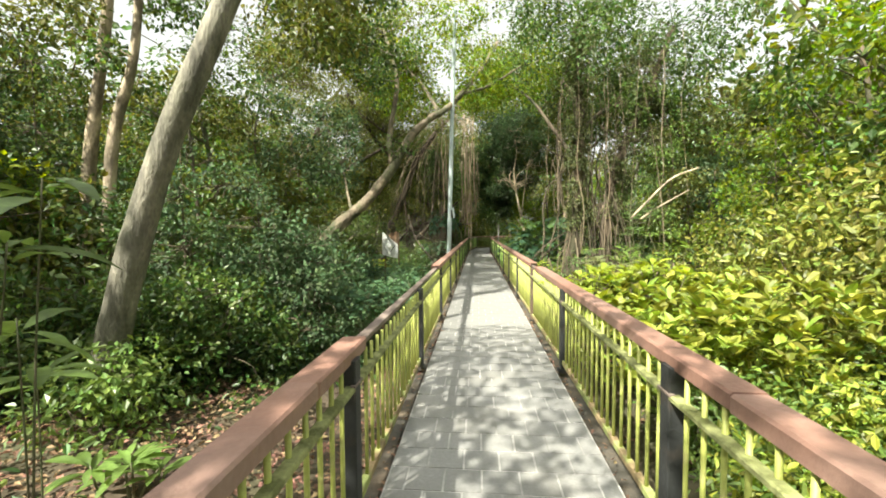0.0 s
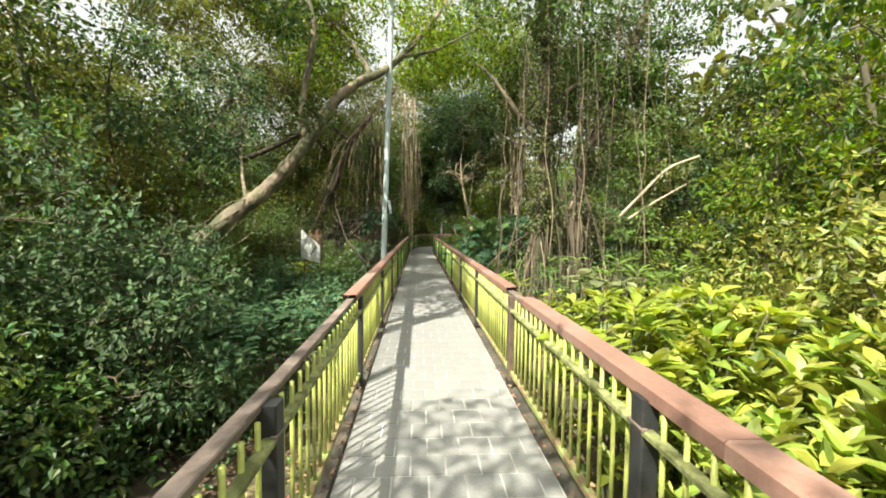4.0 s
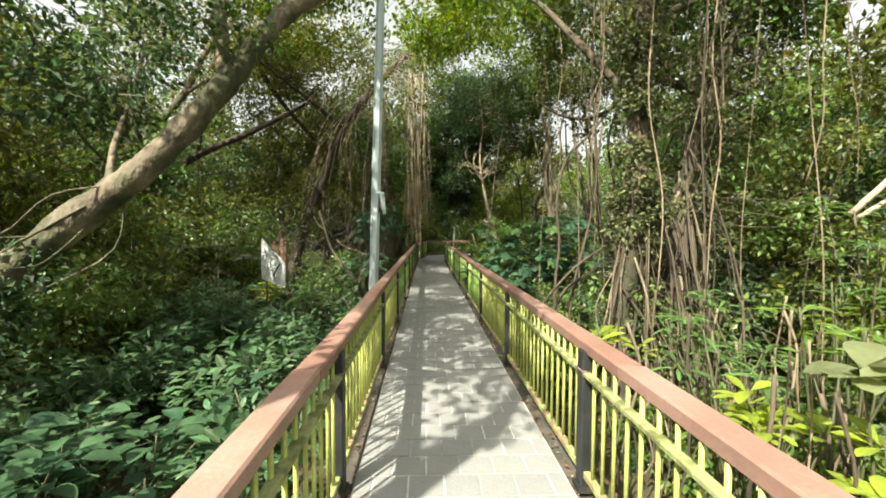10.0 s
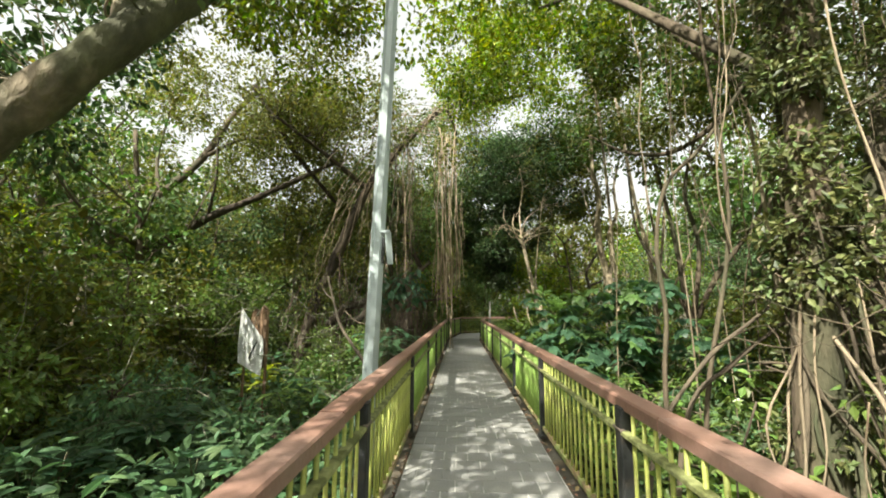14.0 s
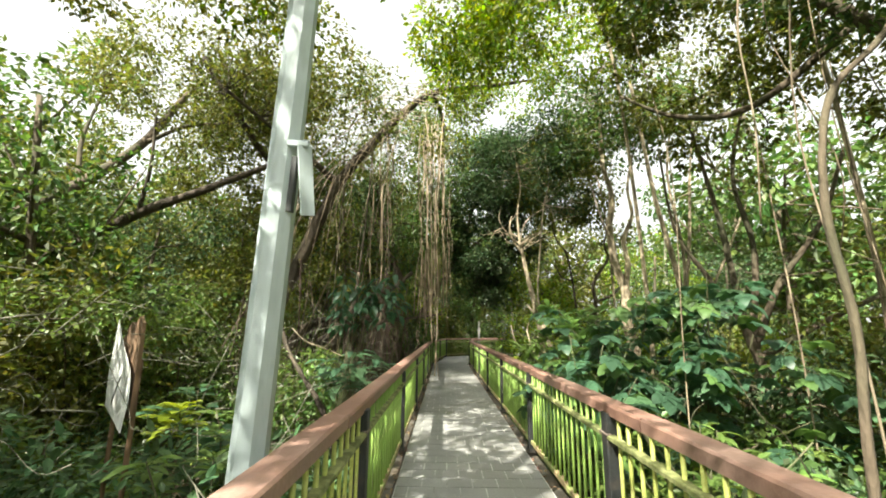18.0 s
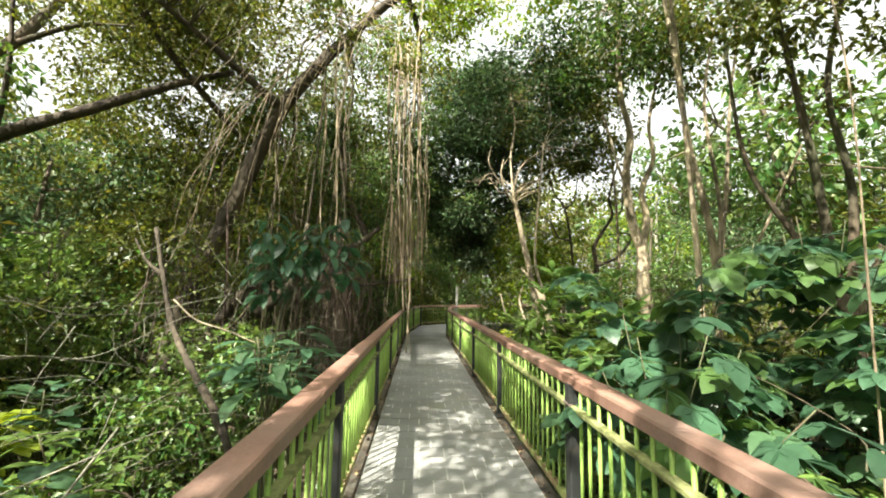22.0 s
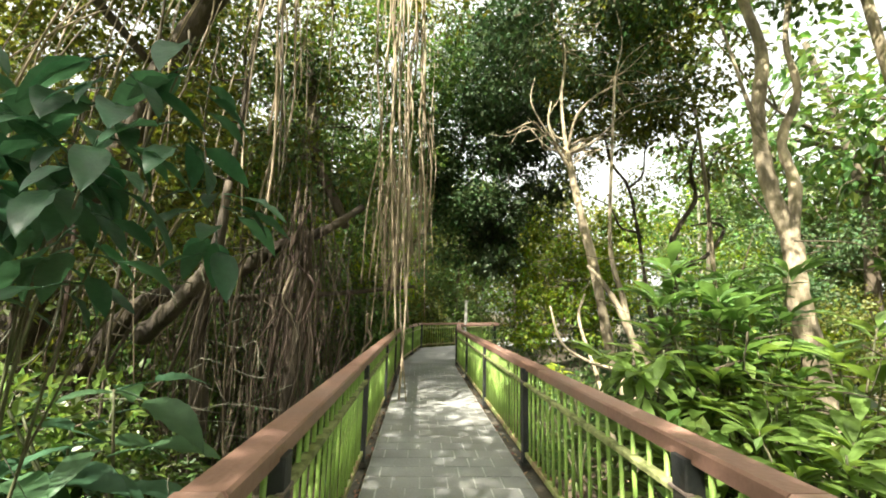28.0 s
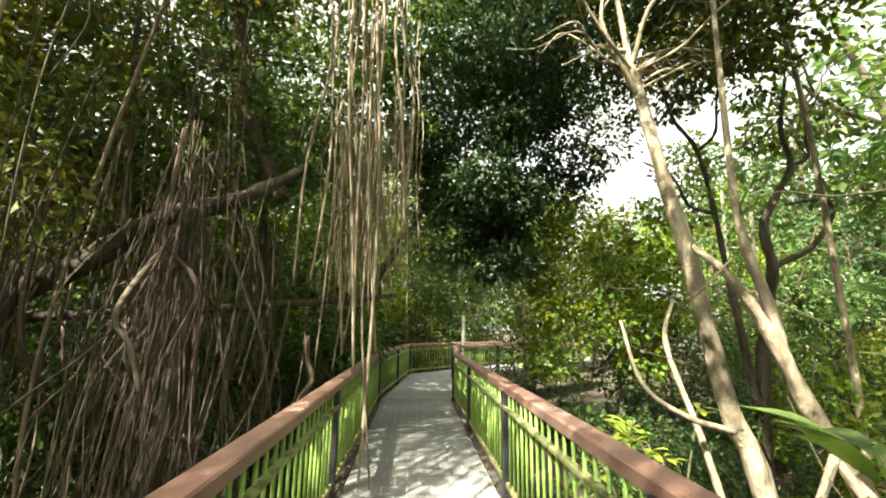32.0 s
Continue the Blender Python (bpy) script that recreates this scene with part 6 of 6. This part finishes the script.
# sunlit whorled plants by the railing
for k, (x, y, h, n, kind, size, tilt) in enumerate((
        (1.5, 6.3, 0.85, 6, SPATULA, 0.23, 0.7), (1.9, 7.4, 0.85, 6, SPATULA, 0.23, 0.6), (1.6, 8.0, 0.55, 4, SPATULA, 0.22, 0.6), (2.6, 6.6, 0.9, 6, SPATULA, 0.27, 0.6), (1.6, 6.0, 0.7, 4, SPATULA, 0.27, 0.6),
        (2.2, 8.7, 0.45, 5, SPATULA, 0.24, 0.45), (2.15, 9.5, 0.42, 5, SPATULA, 0.24, 0.45), (2.3, 10.1, 0.65, 6, SPATULA_GREEN, 0.25, 0.3), (2.8, 9.8, 1.05, 5, SPATULA_FRESH, 0.26, 0.5), (3.1, 8.2, 1.1, 5, SPATULA_FRESH, 0.28, 0.5),
        (2.6, 10.6, 0.75, 6, SPATULA_GREEN, 0.24, 0.3), (1.5, 10.6, 0.6, 4, SPATULA, 0.22, 0.5), (3.6, 10.3, 1.8, 8, SPATULA_GREEN, 0.27, 0.4), (4.2, 9.9, 1.6, 6, SPATULA_FRESH, 0.27, 0.4), (2.9, 11.3, 0.9, 5, SPATULA_GREEN, 0.24, 0.3))):
    z = float(ground_z(x, y))
    leafy_plant("sunlit plant with whorls of glossy yellow-green leaves" if kind is not SPATULA_GREEN else "slender plant with whorls of narrow green leaves", (x, y, z), [(x + rng.normal() * 0.24, y + rng.normal() * 0.24, h * rng.uniform(0.6, 1.1)) for _ in range(n)], kind, 9, size, STEM_GREEN, 100 + k, tilt=tilt, group="whorled plants in the sun")
for k, (x, y, top) in enumerate(((2.5, 9.1, 0.8), (2.25, 8.3, 0.15), (2.9, 8.9, 0.75))):
    leafy_plant("plant with broad rounded grey-green leaves", (x, y, float(ground_z(x, y))), [(x + rng.normal() * 0.12, y + rng.normal() * 0.12, top * rng.uniform(0.85, 1.1)) for _ in range(2)], BROAD_PALE, 7, 0.30, STEM_GREEN, 116 + k, tilt=0.25, group="round-leaved plants in the sun")
# lobed plants that lean over the railing
leafy_plant("tall plant with large compound bluish-green leaves", (2.6, 18.0, -1.2), heads(30, (1.2, 16.5, -0.1), (3.0, 18.1, 1.9)), PALMATE, 8, 0.37, STEM_GREEN, 120, whorl=False, tilt=-0.1, stem_r=0.008, group="compound-leaved plants")
leafy_plant("tall plant with large compound bluish-green leaves", (3.6, 17.6, -1.2), heads(26, (2.3, 15.8, 0.2), (4.2, 17.6, 2.15)), PALMATE, 8, 0.37, STEM_GREEN, 123, whorl=False, tilt=-0.1, stem_r=0.008, group="compound-leaved plants")
leafy_plant("compound leaves hanging over the brown handrail", (1.5, 16.7, -1.2), [(0.95, 16.5, 0.95), (1.25, 16.3, 0.9), (1.35, 16.8, 1.15), (1.6, 16.4, 1.2), (1.75, 16.9, 1.45), (1.3, 15.9, 0.75), (1.7, 15.8, 0.9), (1.15, 16.9, 0.75), (1.2, 17.3, 0.95), (1.45, 17.2, 1.3), (1.1, 16.1, 0.55), (1.5, 16.2, 0.6), (1.9, 16.5, 1.1)], PALMATE, 6, 0.42, STEM_GREEN, 121, whorl=False, tilt=-0.05, stem_r=0.008, group="compound-leaved plants")
leafy_plant("bushy green plant behind the railing", (2.0, 15.2, -1.2), heads(16, (1.2, 14.3, -0.3), (2.6, 16.2, 0.7)), LONG, 10, 0.2, STEM_GREEN, 122)
# long-leaved shrubs past the lobed ones
for k, (x, y, top) in enumerate(((1.9, 20.9, 1.55), (2.4, 21.0, 1.75), (1.75, 21.1, 1.25), (2.6, 21.4, 2.2), (3.1, 21.3, 2.1), (1.6, 20.2, 0.7), (2.3, 19.8, 0.8), (3.0, 20.5, 1.5))):
    z = float(ground_z(x, y))
    leafy_plant("shrub with whorls of large fresh green leaves" if k in (1, 3, 4) else "shrub with whorls of long fresh green leaves", (x, y, z), [(x + rng.normal() * 0.26, y + rng.normal() * 0.25, top - 0.15 - rng.uniform(0, 1.1)) for _ in range(11)],
                OBOVATE if k in (1, 3, 4) else LONG, 13 if k in (1, 3, 4) else 10, 0.36 if k in (1, 3, 4) else 0.40, STEM_GREEN, 130 + k, tilt=0.75, group="long-leaved shrubs")
leafy_plant("small bright yellow-green plant under the cream tree", (2.2, 23.8, -1.2), heads(7, (1.7, 23.5, 0.1), (2.6, 24.2, 0.75)), SPATULA, 8, 0.2, STEM_GREEN, 140)

leafy_plant("plant with long drooping strap leaves behind the railing", (1.9, 21.0, -1.2), heads(7, (1.5, 20.6, 0.6), (2.2, 21.2, 1.15)), LONG, 9, 0.33, STEM_GREEN, 141, tilt=-0.35)
leafy_plant("plant with broad rounded leaves over the handrail", (2.2, 20.2, -1.2), heads(4, (2.0, 20.0, 0.5), (2.8, 20.5, 0.9)), OVATE_FRESH, 7, 0.2, STEM_GREEN, 142, tilt=0.4)

# small plants that reach through the railing
leafy_plant("heart-leaved vine growing through the railing", (1.0, 11.9, -1.2), [(0.84, 11.75, 0.3), (0.80, 11.9, 0.42), (0.82, 11.95, 0.5), (0.9, 11.8, 0.1)], OVATE_FRESH, 4, 0.11, STEM_GREEN, 160, whorl=False, tilt=0.2, name="vine", category="vine")
leafy_plant("single broad leaf poking through the railing", (-1.0, 19.95, -1.2), [(-0.82, 19.9, 0.36), (-0.9, 20.0, 0.2)], OVATE, 3, 0.16, STEM_GREEN, 161, whorl=False, tilt=0.2)
leafy_plant("small green weed beside the railing post", (-0.92, 12.1, -1.2), [(-0.82, 12.08, 0.10), (-0.84, 12.1, 0.24), (-0.86, 12.12, 0.02)], LONG, 5, 0.13, STEM_GREEN, 162, name="weed", category="weed")

# ---- deck tiles ----
TW = 1.36 / 6


def tile_mesh(w, seed):
    """One deck tile with chamfered edges."""
    g, e, c = Geo(), 0.0065, 0.002
    a, b = w / 2 - e, TW / 2 - e
    ring = [(-1, -1), (1, -1), (1, 1), (-1, 1)]
    v = [(x * (a - c), y * (b - c), 0) for x, y in ring] + [(x * a, y * b, -c) for x, y in ring] + [(x * a, y * b, -0.02) for x, y in ring]
    g.add(np.array(v) + np.array([0, 0, np.random.default_rng(seed).uniform(-0.0008, 0.0008)]),
          [[0, 1, 2, 3], [4, 5, 1, 0], [5, 6, 2, 1], [6, 7, 3, 2], [7, 4, 0, 3], [8, 9, 5, 4], [9, 10, 6, 5], [10, 11, 7, 6], [11, 8, 4, 7]])
    return g.mesh("tile", TILE)


TILE_MESHES, HALF_TILE = [tile_mesh(TW, 200 + k) for k in range(3)], tile_mesh(TW / 2, 204)
rest = Geo()
rng = np.random.default_rng(83)
row = 0
y = Y0 - 1 + TW / 2
while y < Y_END + 0.1:
    row += 1
    cuts = [-0.68 + TW * c for c in range(7)] if row % 2 else [-0.68] + [-0.68 + TW * (c + 0.5) for c in range(6)] + [0.68]
    for x0, x1 in zip(cuts[:-1], cuts[1:]):
        x, e = (x0 + x1) / 2, 0.0065
        if 5.0 < y < 14.9:
            ob = new("tile", TILE_MESHES[int(rng.integers(3))] if x1 - x0 > 0.2 else HALF_TILE)
            ob.parent = deck_ob
            ob.location = (x, y, rng.uniform(-0.0012, 0.0012))
        else:
            box(rest, (x0 + e, y - TW / 2 + e, -0.02), (x1 - e, y + TW / 2 - e, rng.uniform(-0.0015, 0.001)))
    y += TW
part("tile_field", rest, TILE_REST, deck_ob, kind="stuff")
